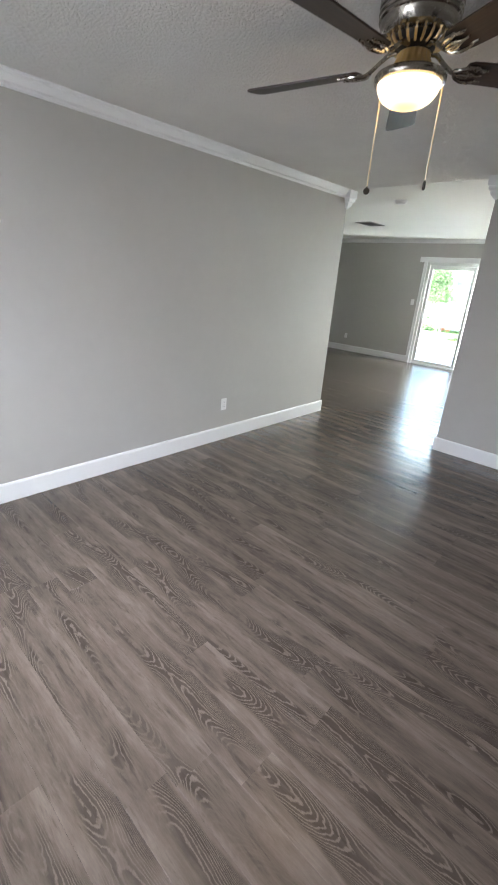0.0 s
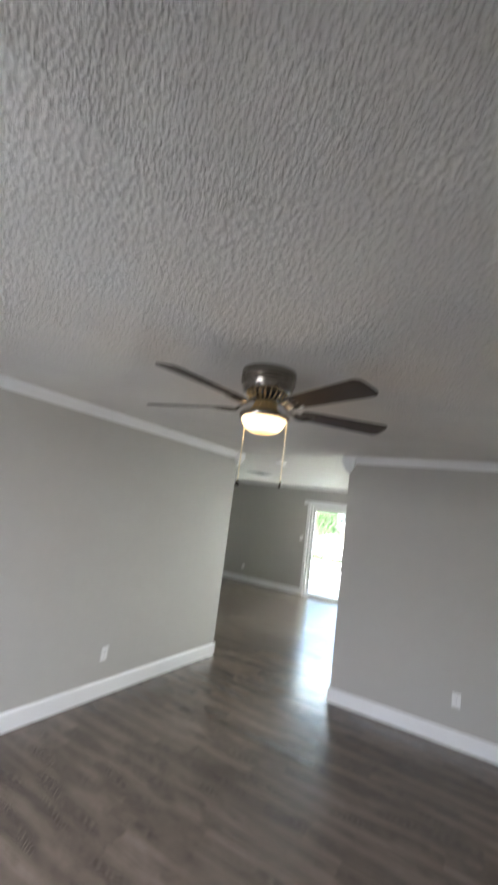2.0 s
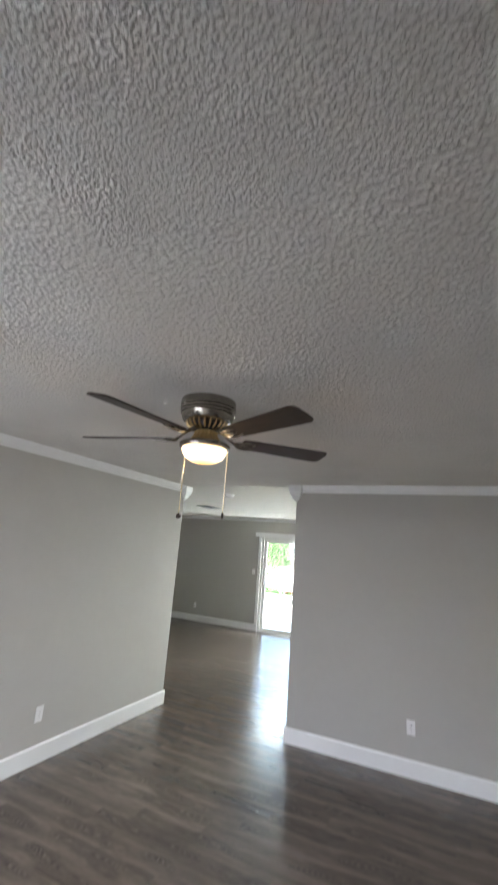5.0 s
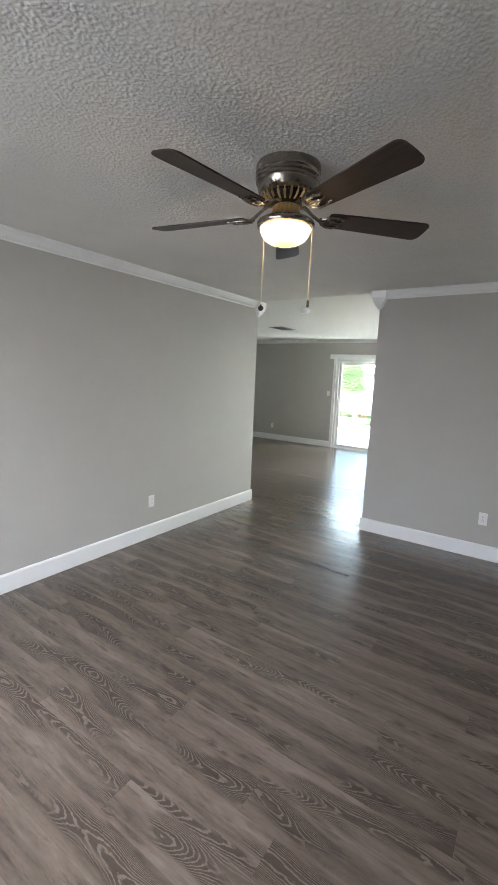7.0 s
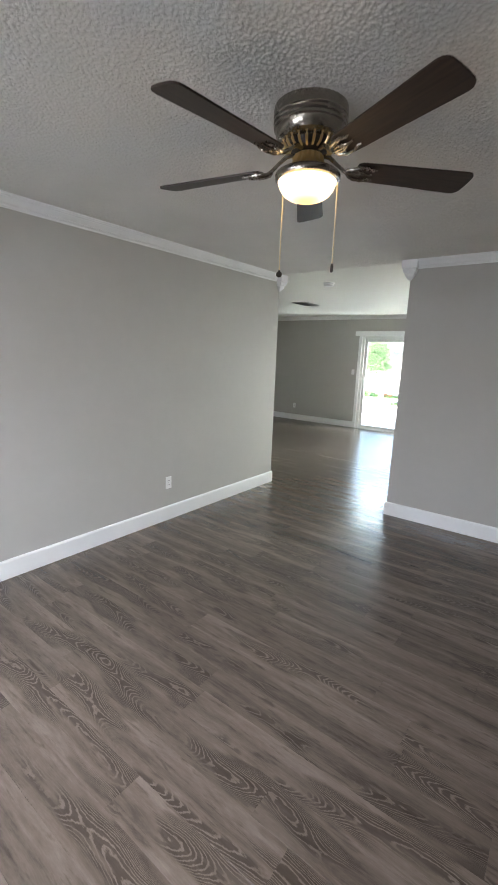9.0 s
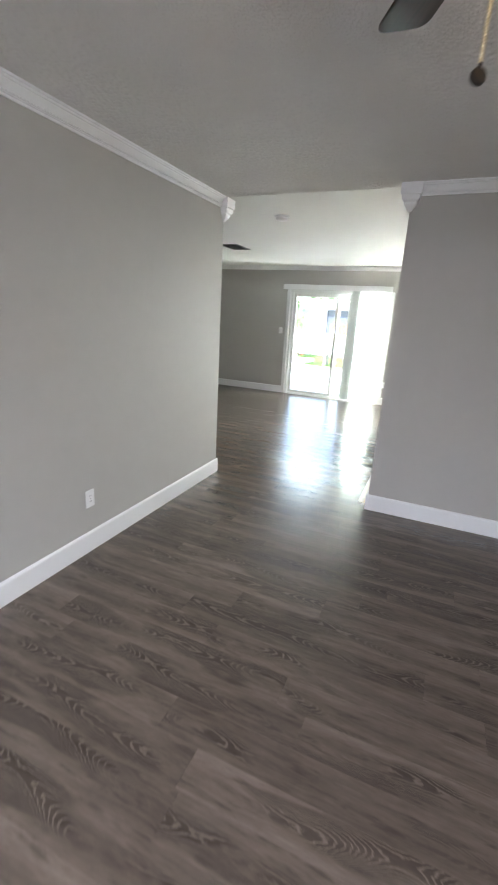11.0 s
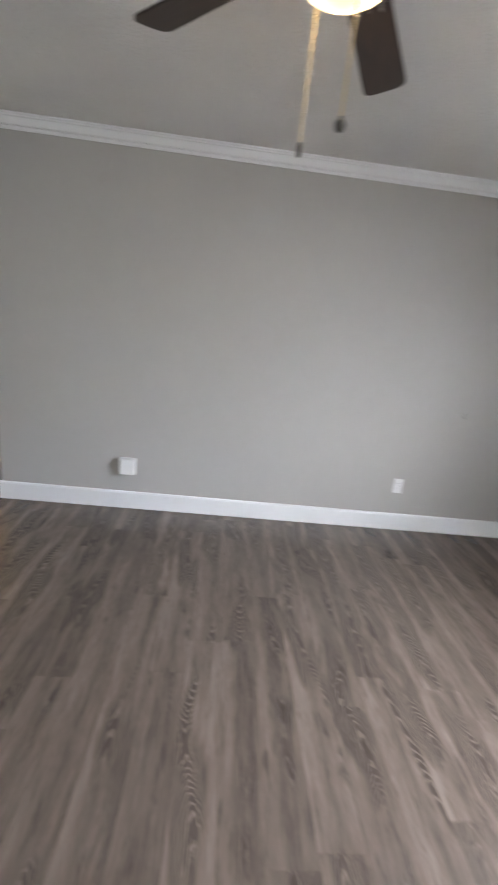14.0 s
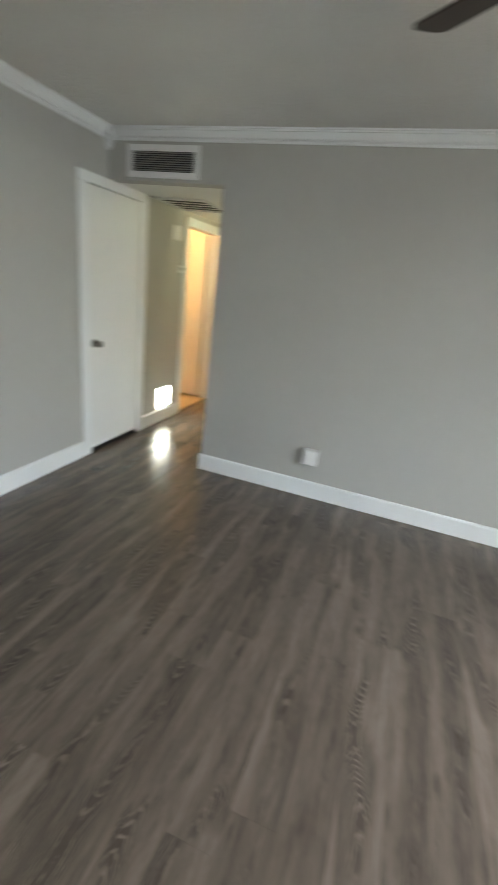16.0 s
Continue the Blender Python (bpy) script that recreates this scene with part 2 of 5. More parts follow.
STRIP = surface("threshold_strip", (0.62, 0.58, 0.52), 0.4)
NICKEL = surface("brushed_nickel", (0.31, 0.285, 0.25), 0.27, metallic=1.0, vary=0.03, patch=14, grain=160, rough_vary=0.03)
CHAIN_BRASS = surface("bright_brass", (0.86, 0.74, 0.50), 0.35, metallic=1.0, vary=0.05, patch=60)
BRASS = surface("antique_brass", (0.72, 0.54, 0.28), 0.32, metallic=1.0, vary=0.06, patch=20)
DARK_METAL = surface("dark_metal", (0.05, 0.045, 0.04), 0.4, metallic=0.8)
KNOB_METAL = surface("dark_nickel", (0.26, 0.245, 0.23), 0.25, metallic=1.0, vary=0.08, patch=30)
STEEL = surface("steel", (0.55, 0.55, 0.54), 0.25, metallic=1.0, vary=0.04, patch=20)
BLADE = blade_wood("blade_walnut")
GLOBE = glow("lit_globe", (1.0, 0.64, 0.22), GLOBE_GLOW)
globe_nodes = GLOBE.node_tree
globe_height = globe_nodes.nodes.new("ShaderNodeSeparateXYZ")
globe_nodes.links.new(globe_nodes.nodes.new("ShaderNodeTexCoord").outputs["Object"], globe_height.inputs[0])
globe_tone = ramp(globe_nodes.nodes, [(0.0, (0.52, 0.28, 0.08)), (0.10, (0.80, 0.50, 0.20)), (0.26, (1.0, 0.72, 0.36)), (1.0, (1.0, 0.72, 0.36))])
globe_nodes.links.new(math_node(globe_nodes, "MULTIPLY_ADD", globe_height.outputs[2], 14.0, 4.33), globe_tone.inputs[0])
globe_nodes.links.new(globe_tone.outputs[0], globe_nodes.nodes["Principled BSDF"].inputs["Emission Color"])
BULB = glow("lit_bath_globe", (1.0, 0.48, 0.15), 7.0)
HALL_FILL_GLOW = glow("fill_hall_bowl", (0.96, 0.95, 0.60), 1.7)
PANEL_GLOW = glow("lit_panel", (1.0, 1.0, 0.86), 2.6)
DOWNLIGHT_GLOW = glow("lit_downlight", (1.0, 0.93, 0.82), 1.5)
PLASTIC = surface("white_plastic", (0.80, 0.80, 0.80), 0.3, vary=0.015)
SLOT = surface("dark_slot", (0.03, 0.03, 0.03), 0.6)
GLASS = pane_glass("pane_glass")
SLAT = blind_vinyl("blind_slat", (0.82, 0.83, 0.84), 0.34)
# the rail's grey-blue shade is put into its colour; the wand shares it
SHADED_RAIL = surface("blind_rail_shaded", (0.30, 0.34, 0.40), 0.4)
SHEER = blind_vinyl("vertical_slat", (0.85, 0.88, 0.87), 0.5)
# darker copy of the vane vinyl, with the stack's shade in its colour
SHADED_VANE = blind_vinyl("vertical_slat_shaded", (0.72, 0.75, 0.74), 0.12)
VINYL = surface("frame_vinyl", (0.74, 0.76, 0.75), 0.35, vary=0.02)
# near-black colour of the flat sheets that stand for shade inside ducts
DUCT_SHADE = surface("duct_shade", (0.035, 0.034, 0.033), 0.7)
VENT_GREY = surface("vent_grey", (0.09, 0.09, 0.088), 0.5)
LOUVRE = surface("grille_louvre", (0.30, 0.30, 0.29), 0.5)
CABINET = surface("cabinet_panel", (0.70, 0.67, 0.60), 0.45, vary=0.04, patch=2)
COUNTER = surface("counter_top", (0.42, 0.41, 0.39), 0.3, vary=0.25, patch=40, grain=160)
LAVENDER = surface("lavender_plastic", (0.26, 0.24, 0.38), 0.35)
PAPER = surface("white_wrap", (0.75, 0.75, 0.77), 0.6)
BLACK = surface("black_plastic", (0.02, 0.02, 0.022), 0.35)
CONCRETE = surface("patio_concrete", (0.78, 0.77, 0.74), 0.85, vary=0.12, patch=0.8, grain=25, bump=0.3, bump_scale=60)
GRASS_SOIL = surface("lawn_soil", (0.10, 0.13, 0.05), 0.95, vary=0.35, patch=0.6, grain=8)
LEAF = leaf_green("leaf", (0.06, 0.12, 0.035), (0.13, 0.22, 0.08))
FROND = leaf_green("frond", (0.08, 0.15, 0.05), (0.16, 0.25, 0.10))
BLADES_OF_GRASS = leaf_green("grass_blade", (0.06, 0.13, 0.03), (0.12, 0.22, 0.06))
BARK = surface("bark", (0.20, 0.15, 0.11), 0.9, vary=0.3, patch=6, bump=0.6, bump_scale=30, bump_depth=0.01)
STUCCO = surface("white_stucco", (0.78, 0.77, 0.74), 0.9, vary=0.05, patch=0.8, bump=0.4, bump_scale=80)
ROOF = surface("roof_membrane", (0.66, 0.66, 0.66), 0.8, vary=0.08, patch=1)
FAR_GLASS = surface("far_window_glass", (0.05, 0.06, 0.08), 0.35, vary=0.3, patch=0.8)
ORANGE_CURTAIN = surface("orange_curtain", (0.42, 0.15, 0.05), 0.8, vary=0.2, patch=3)
TERRACOTTA = surface("terracotta", (0.42, 0.14, 0.08), 0.8, vary=0.15, patch=5)
WOOD_GREY = surface("weathered_board", (0.22, 0.20, 0.18), 0.85, vary=0.2, patch=4)
# lightened in colour; the wall's porch side gets no sun
PINK_BRICK = surface("pink_brick", (0.50, 0.34, 0.29), 0.85, vary=0.2, patch=6, bump=0.3)
MORTAR = surface("mortar", (0.5, 0.47, 0.43), 0.9)
RED_PAINT = surface("red_fascia", (0.42, 0.06, 0.07), 0.5)


# ---- mesh helpers ----
def box_into(bm, x0, y0, z0, x1, y1, z1, bevel=0.0, m=None, segments=1):
    made = bmesh.ops.create_cube(bm, size=1)["verts"]
    mid, size = Vector(((x0 + x1) / 2, (y0 + y1) / 2, (z0 + z1) / 2)), (abs(x1 - x0), abs(y1 - y0), abs(z1 - z0))
    for v in made:
        v.co = Vector((v.co.x * size[0], v.co.y * size[1], v.co.z * size[2])) + mid
    if bevel:
        edges = list({e for v in made for e in v.link_edges})
        made = list({v for f in bmesh.ops.bevel(bm, geom=edges, offset=bevel, segments=segments, affect="EDGES", profile=0.5)["faces"] for v in f.verts} | {v for v in made if v.is_valid})
    if m is not None:
        for v in made:
            v.co = m @ v.co
    return made


def lathe_into(bm, profile, centre=(0, 0, 0), seg=32, m=None):
    """Turns a profile of (radius, height) round the z axis."""
    rings = []
    for r, z in profile:
        ring = []
        for n in range(seg if r > 1e-5 else 1):
            a = 2 * math.pi * n / seg
            co = Vector((r * math.cos(a), r * math.sin(a), z))
            co = (m @ co) if m is not None else co + Vector(centre)
            ring.append(bm.verts.new(co))
        rings.append(ring)
    for a, b in zip(rings, rings[1:]):
        for n in range(seg):
            if len(a) == 1 and len(b) == 1:
                continue
            if len(a) == 1:
                bm.faces.new((a[0], b[n], b[(n + 1) % seg]))
            elif len(b) == 1:
                bm.faces.new((a[n], b[0], a[(n + 1) % seg]))
            else:
                bm.faces.new((a[n], b[n], b[(n + 1) % seg], a[(n + 1) % seg]))


def tube_into(bm, points, radius, seg=8):
    """A round rod along points; radius may be one number or one for each point."""
    points = [Vector(p) for p in points]
    radii = radius if isinstance(radius, (list, tuple)) else [radius] * len(points)
    rings = []
    for n, (p, r) in enumerate(zip(points, radii)):
        ahead = (points[min(n + 1, len(points) - 1)] - points[max(n - 1, 0)]).normalized()
        side = ahead.cross(Vector((0, 0, 1)) if abs(ahead.z) < 0.9 else Vector((1, 0, 0))).normalized()
        up = side.cross(ahead)
        rings.append([bm.verts.new(p + r * (math.cos(a) * side + math.sin(a) * up)) for a in (2 * math.pi * k / seg for k in range(seg))])
    for a, b in zip(rings, rings[1:]):
        for k in range(seg):
            bm.faces.new((a[k], a[(k + 1) % seg], b[(k + 1) % seg], b[k]))
    bm.faces.new(rings[0])
    bm.faces.new(rings[-1])


def sweep_into(bm, profile, p0, p1, out):
    """A straight moulding from p0 to p1: profile points are (distance out of the wall, height)."""
    p0, p1, out = Vector(p0), Vector(p1), Vector(out)
    ends = [[bm.verts.new(p + out * d + Vector((0, 0, h))) for d, h in profile] for p in (p0, p1)]
    for k in range(len(profile)):
        j = (k + 1) % len(profile)
        bm.faces.new((ends[0][k], ends[0][j], ends[1][j], ends[1][k]))
    bm.faces.new(ends[0])
    bm.faces.new(ends[1])


def finish(bm, name, material, smooth=False):
    bmesh.ops.recalc_face_normals(bm, faces=bm.faces)
    me = bpy.data.meshes.new(name)
    bm.to_mesh(me)
    bm.free()
    me.materials.append(material)
    if smooth:
        me.shade_smooth()
        me.set_sharp_from_angle(angle=radians(38))
    return me


def part(name, bm, material, parent, label="", smooth=False):
    ob = new(name, finish(bm, name, material, smooth))
    ob.parent = parent
    return tagged(ob, label)


def structure(name, bm, material, label="", smooth=False):
    return tagged(new(name, finish(bm, name, material, smooth)), label, kind="structure")


def thing(name, place, label, category, group=""):
    ob = new(name)
    ob.empty_display_size = 0.1
    ob.matrix_basis = place if isinstance(place, Matrix) else Matrix.Translation(place)
    return tagged(ob, label, category, group)


def boxes(name, rows, material, label="", bevel=0.0):
    bm = bmesh.new()
    for row in rows:
        box_into(bm, *row, bevel=bevel)
    return structure(name, bm, material, label)


# ---- plan, in metres ----
EAST, SOUTH, FAR, CEIL = 3.83, -5.085, 4.86, 2.44
OPEN_R, THICK = 1.496, 0.105
WEST = -0.018
HALL_Y, HALL_CEIL = -0.93, 2.12
WEST_B, KITCHEN_E = -3.6, 3.4
BATH_L, BATH_R, BATH_TOP = 5.10, 5.91, 2.01
CLOSET_L, CLOSET_R, CLOSET_TOP = 3.584, 4.242, 2.048
DOOR_L, DOOR_R, DOOR_TOP = 2.68, 3.61, 2.03
WIN_L, WIN_R, WIN_B, WIN_T = 0.85, 2.20, 0.63, 2.06
SLIDE_L, SLIDE_R, SLIDE_T = -1.00, 0.84, 2.02
KW_L, KW_R, KW_B, KW_T = 1.46, 2.50, 1.136, 1.985

# ---- walls ----
boxes("wall_west", [(-0.14, SOUTH - 0.12, 0, WEST, THICK, CEIL)], WALL, "smooth warm grey painted wall")
boxes("wall_back_west", [(WEST_B, 0, 0, -0.14, THICK, CEIL)], WALL, "smooth warm grey painted wall")
boxes("wall_north", [
    (OPEN_R, 0, 0, CLOSET_L - 0.02, THICK, CEIL), (CLOSET_L - 0.02, 0, CLOSET_TOP + 0.02, CLOSET_R + 0.02, THICK, CEIL),
    (CLOSET_R + 0.02, 0, 0, BATH_L, THICK, CEIL), (BATH_L, 0, BATH_TOP, BATH_R, THICK, CEIL), (BATH_R, 0, 0, 6.3, THICK, CEIL)],
    WALL, "grey painted wall with a closet door and a bathroom doorway")
boxes("wall_east", [(EAST, SOUTH - 0.12, 0, EAST + 0.12, HALL_Y, CEIL), (EAST, HALL_Y, HALL_CEIL, EAST + 0.12, 0, CEIL)], WALL, "grey painted wall with a hall opening")
boxes("wall_south", [
    (WEST, SOUTH - 0.12, 0, WIN_L, SOUTH, CEIL), (WIN_L, SOUTH - 0.12, 0, WIN_R, SOUTH, WIN_B), (WIN_L, SOUTH - 0.12, WIN_T, WIN_R, SOUTH, CEIL),
    (WIN_R, SOUTH - 0.12, 0, DOOR_L, SOUTH, CEIL), (DOOR_L, SOUTH - 0.12, DOOR_TOP, DOOR_R, SOUTH, CEIL), (DOOR_R, SOUTH - 0.12, 0, EAST, SOUTH, CEIL)],
    WALL, "grey painted wall with the front door and a window")
boxes("wall_far", [
    (WEST_B, FAR, 0, SLIDE_L, FAR + 0.14, CEIL), (SLIDE_L, FAR, SLIDE_T, SLIDE_R, FAR + 0.14, CEIL), (SLIDE_R, FAR, 0, KW_L, FAR + 0.14, CEIL),
    (KW_L, FAR, 0, KW_R, FAR + 0.14, KW_B), (KW_L, FAR, KW_T, KW_R, FAR + 0.14, CEIL), (KW_R, FAR, 0, KITCHEN_E + 0.1, FAR + 0.14, CEIL)],
    WALL, "grey painted wall with a sliding glass door and a kitchen window")
boxes("wall_back_room_west", [(WEST_B - 0.12, 0, 0, WEST_B, FAR + 0.14, CEIL)], WALL, "smooth warm grey painted wall")
boxes("wall_kitchen_east", [(KITCHEN_E, THICK, 0, KITCHEN_E + 0.1, FAR, CEIL)], WALL, "smooth warm grey painted wall")
boxes("wall_hall", [(EAST + 0.12, HALL_Y - 0.1, 0, 6.3, HALL_Y, CEIL), (6.3, HALL_Y - 0.1, 0, 6.4, THICK, CEIL)], WALL, "plain hall wall in warm grey paint")
boxes("wall_bathroom", [(4.9, THICK, 0, 5.0, 2.0, CEIL), (6.1, THICK, 0, 6.2, 2.0, CEIL), (4.9, 2.0, 0, 6.2, 2.1, CEIL)], TRIM, "white bathroom wall")
# unseen box added behind the closet door, so its bottom gap stays dark
boxes("wall_closet", [(3.5, THICK, 0, 3.56, 0.8, CEIL), (4.34, THICK, 0, 4.4, 0.8, CEIL), (3.5, 0.8, 0, 4.4, 0.86, CEIL)], WALL, "unseen closet wall, part of a box that keeps the door gap dark")

# ---- ceilings ----


def popcorn_patch(x0, x1, y0, y1, step, depth, sizes, seed):
    """A patch of sprayed ceiling that hangs in crusty lumps: its points and its faces."""
    nx, ny = round((x1 - x0) / step) + 1, round((y1 - y0) / step) + 1
    rng = np.random.default_rng(seed)
    white = np.fft.rfft2(rng.standard_normal((ny, nx)))
    fy, fx = np.fft.fftfreq(ny, step)[:, None], np.fft.rfftfreq(nx, step)[None, :]
    f2 = fx * fx + fy * fy
    field = np.zeros((ny, nx))
    for size, weight in sizes:
        some = np.fft.irfft2(white * np.exp(-2 * (np.pi * size) ** 2 * f2), (ny, nx))
        field += weight * some / some.std()
    lump = np.clip((field + 0.3) / 2.4, 0, 1) ** 0.75
    gx, gy = np.meshgrid(np.linspace(x0, x1, nx), np.linspace(y0, y1, ny))
    co = np.stack([gx, gy, CEIL + 0.001 - depth * lump], -1).reshape(-1, 3)
    n = np.arange(nx * ny).reshape(ny, nx)
    return co, np.stack([n[:-1, :-1], n[1:, :-1], n[1:, 1:], n[:-1, 1:]], -1).reshape(-1, 4)


def popcorn_ceiling(patches):
    points, quads, count = [], [], 0
    for row in patches:
        co, faces = popcorn_patch(*row)
        points.append(co)
        quads.append(faces + count)
        count += len(co)
    co, quads = np.concatenate(points), np.concatenate(quads)
    me = bpy.data.meshes.new("ceiling_front_room")
    me.vertices.add(len(co))
    me.vertices.foreach_set("co", co.ravel().astype(np.float32))
    me.loops.add(quads.size)
    me.loops.foreach_set("vertex_index", quads.ravel().astype(np.int32))
    me.polygons.add(len(quads))
    me.polygons.foreach_set("loop_start", np.arange(0, quads.size, 4, dtype=np.int32))
    me.update(calc_edges=True)
    me.shade_smooth()
    me.materials.append(POPCORN)
    return tagged(new("ceiling_front_room", me), "off-white popcorn textured ceiling", kind="structure")


FINE, MIDDLE, COARSE = ((0.0010, 1.0), (0.0022, 0.6)), ((0.0015, 1.0), (0.0028, 0.4)), ((0.0028, 1.0), (0.005, 0.3))
popcorn_ceiling([
    (2.3, 3.35, -4.6, -3.7, 0.0017, 0.0037, FINE, 4), (0.6, 2.3, -5.02, -1.6, 0.0034, 0.0035, MIDDLE, 9), (3.35, 3.77, -5.02, -1.6, 0.0034, 0.0035, MIDDLE, 10),
    (2.3, 3.35, -5.02, -4.6, 0.0034, 0.0035, MIDDLE, 11), (2.3, 3.35, -3.7, -1.6, 0.0034, 0.0042, MIDDLE, 12),
    (WEST, 0.6, SOUTH, 0.052, 0.006, 0.0036, COARSE, 5), (3.77, EAST, SOUTH, 0.052, 0.006, 0.0036, COARSE, 6),
    (0.6, 3.77, SOUTH, -5.02, 0.006, 0.0036, COARSE, 7), (0.6, 3.77, -1.6, 0.052, 0.006, 0.0036, COARSE, 8)])
boxes("ceiling_board", [(WEST, SOUTH, CEIL + 0.003, EAST, 0.052, CEIL + 0.08)], CEILING, "ceiling board above the popcorn finish")
boxes("ceiling_back_room", [(WEST_B, 0.052, CEIL, KITCHEN_E + 0.1, FAR, CEIL + 0.08)], CEILING, "smooth white painted ceiling")
boxes("ceiling_hall", [(EAST + 0.12, HALL_Y, HALL_CEIL, 6.3, 0, HALL_CEIL + 0.06)], CEILING, "low white hall ceiling")
boxes("ceiling_bathroom", [(4.9, THICK, 2.38, 6.2, 2.0, 2.44)], CEILING, "white bathroom ceiling")
boxes("ceiling_closet", [(3.5, THICK, 2.38, 4.4, 0.86, 2.44)], CEILING, "unseen white closet ceiling")
# slab added above every ceiling, unseen, so that no daylight leaks in
boxes("roof", [(WEST_B - 0.5, SOUTH - 0.9, CEIL + 0.09, 6.9, FAR + 0.75, CEIL + 0.2)], ROOF, "unseen slab over the rooms, added to keep daylight out")

# ---- crown moulding and its corner blocks ----
CROWN = [(d * 0.82, h * 0.82) for d, h in ((0, -0.092), (0.010, -0.092), (0.013, -0.080), (0.020, -0.076), (0.024, -0.062), (0.038, -0.046), (0.050, -0.032), (0.053, -0.026), (0.062, -0.024), (0.066, -0.014), (0.074, -0.012), (0.076, -0.001), (0, -0.001))]


def crown(p0, p1, out, dentils=True):
    bm = bmesh.new()
    sweep_into(bm, CROWN, (*p0, CEIL), (*p1, CEIL), out)
    ob = tagged(structure("crown_moulding", bm, TRIM, "white painted crown moulding with fine dentils"), category="moulding")
    if dentils:
        bm = bmesh.new()
        a, b, o = Vector((*p0, CEIL)), Vector((*p1, CEIL)), Vector(out)
        along = (b - a).normalized()
        for k in range(int((b - a).length / 0.018)):
            mid = a + along * (0.009 + k * 0.018)
            lo = mid - along * 0.005 + o * 0.0165 + Vector((0, 0, -0.0605))
            hi = mid + along * 0.005 + o * 0.0245 + Vector((0, 0, -0.0515))
            box_into(bm, lo.x, lo.y, lo.z, hi.x, hi.y, hi.z)
        tagged(part("dentil_row", bm, TRIM, ob), kind="stuff")
    return ob


crown((WEST, SOUTH), (WEST, THICK - 0.08), (1, 0, 0))
crown((OPEN_R + 0.06, 0), (EAST, 0), (0, -1, 0))
crown((EAST, 0), (EAST, SOUTH), (-1, 0, 0))
crown((EAST, SOUTH), (WEST, SOUTH), (0, 1, 0), False)
crown((WEST_B, FAR), (KITCHEN_E, FAR), (0, -1, 0), False)


def corner_block(x, y, half, drop, label):
    """A square block that tapers in an ogee to a point on the corner below it."""
    bm = bmesh.new()
    shape = [(half, 0.0), (half, -0.38 * drop), (half * 0.97, -0.42 * drop), (half * 0.86, -0.44 * drop), (half * 0.85, -0.54 * drop), (half * 0.78, -0.62 * drop), (half * 0.66, -0.66 * drop), (half * 0.60, -0.68 * drop), (half * 0.58, -0.75 * drop), (half * 0.48, -0.84 * drop), (half * 0.30, -0.92 * drop), (half * 0.14, -drop)]
    rings = [[bm.verts.new((x + sx * r, y + sy * r, CEIL - 0.001 + h)) for sx, sy in ((1, 1), (-1, 1), (-1, -1), (1, -1))] for r, h in shape]
    for a, b in zip(rings, rings[1:]):
        for k in range(4):
            bm.faces.new((a[k], a[(k + 1) % 4], b[(k + 1) % 4], b[k]))
    bm.faces.new(rings[0])
    bm.faces.new(rings[-1])
    return structure("corner_block", bm, TRIM, label)


corner_block(OPEN_R, 0, 0.069, 0.170, "white moulded corner block on an outside corner")
corner_block(WEST, THICK, 0.069, 0.170, "white moulded corner block on an outside corner")
corner_block(EAST, 0, 0.066, 0.135, "white corner block where crowns meet")
corner_block(EAST, SOUTH, 0.060, 0.125, "white corner block where crowns meet")

# ---- baseboards ----
BASE = [(0, 0.002), (0.016, 0.002), (0.016, 0.122), (0.012, 0.132), (0.006, 0.136), (0, 0.136)]


def baseboard(*runs):
    bm = bmesh.new()
    for p0, p1, out in runs:
        sweep_into(bm, BASE, (*p0, 0), (*p1, 0), out)
    return structure("baseboard", bm, TRIM, "tall white painted baseboard")


baseboard(((WEST, SOUTH), (WEST, THICK + 0.016), (1, 0, 0)), ((WEST, THICK), (WEST_B, THICK), (0, 1, 0)))
baseboard(((OPEN_R - 0.016, 0), (3.480, 0), (0, -1, 0)), ((OPEN_R, 0), (OPEN_R, THICK), (-1, 0, 0)))
baseboard(((EAST, HALL_Y + 0.016), (EAST, SOUTH), (-1, 0, 0)), ((EAST, HALL_Y), (6.3, HALL_Y), (0, 1, 0)))
baseboard(((EAST - 0.016, SOUTH), (3.706, SOUTH), (0, 1, 0)), ((2.578, SOUTH), (WEST + 0.016, SOUTH), (0, 1, 0)))
baseboard(((4.345, 0), (BATH_L - 0.062, 0), (0, -1, 0)), ((BATH_R + 0.062, 0), (6.3, 0), (0, -1, 0)))
baseboard(((WEST_B, FAR), (SLIDE_L - 0.070, FAR), (0, -1, 0)), ((0.94, FAR), (KITCHEN_E, FAR), (0, -1, 0)), ((WEST_B, THICK), (WEST_B, FAR), (1, 0, 0)))


# ---- doors ----
def casing_boards(name, x0, x1, top, wall, out, label, width=0.1, left=True, right=True, reach=0.0):
    """Flat boards round an opening in a wall along x; out is +1 or -1 along y."""
    y0, y1 = sorted((wall, wall + out * 0.018))
    bm = bmesh.new()
    if left:
        box_into(bm, x0 - width, y0, 0.002, x0, y1, top, 0.003)
    if right:
        box_into(bm, x1, y0, 0.002, x1 + width, y1, top, 0.003)
    box_into(bm, x0 - width, y0, top + 0.0005, x1 + width, y1, top + reach, 0.003)
    return structure(name, bm, TRIM, label)


def knob_into(bm, m):
    lathe_into(bm, [(0, 0), (0.032, 0), (0.033, 0.006), (0.026, 0.010), (0.012, 0.013), (0.011, 0.032), (0.022, 0.040), (0.027, 0.052), (0.024, 0.063), (0.012, 0.068), (0, 0.069)], seg=24, m=m)


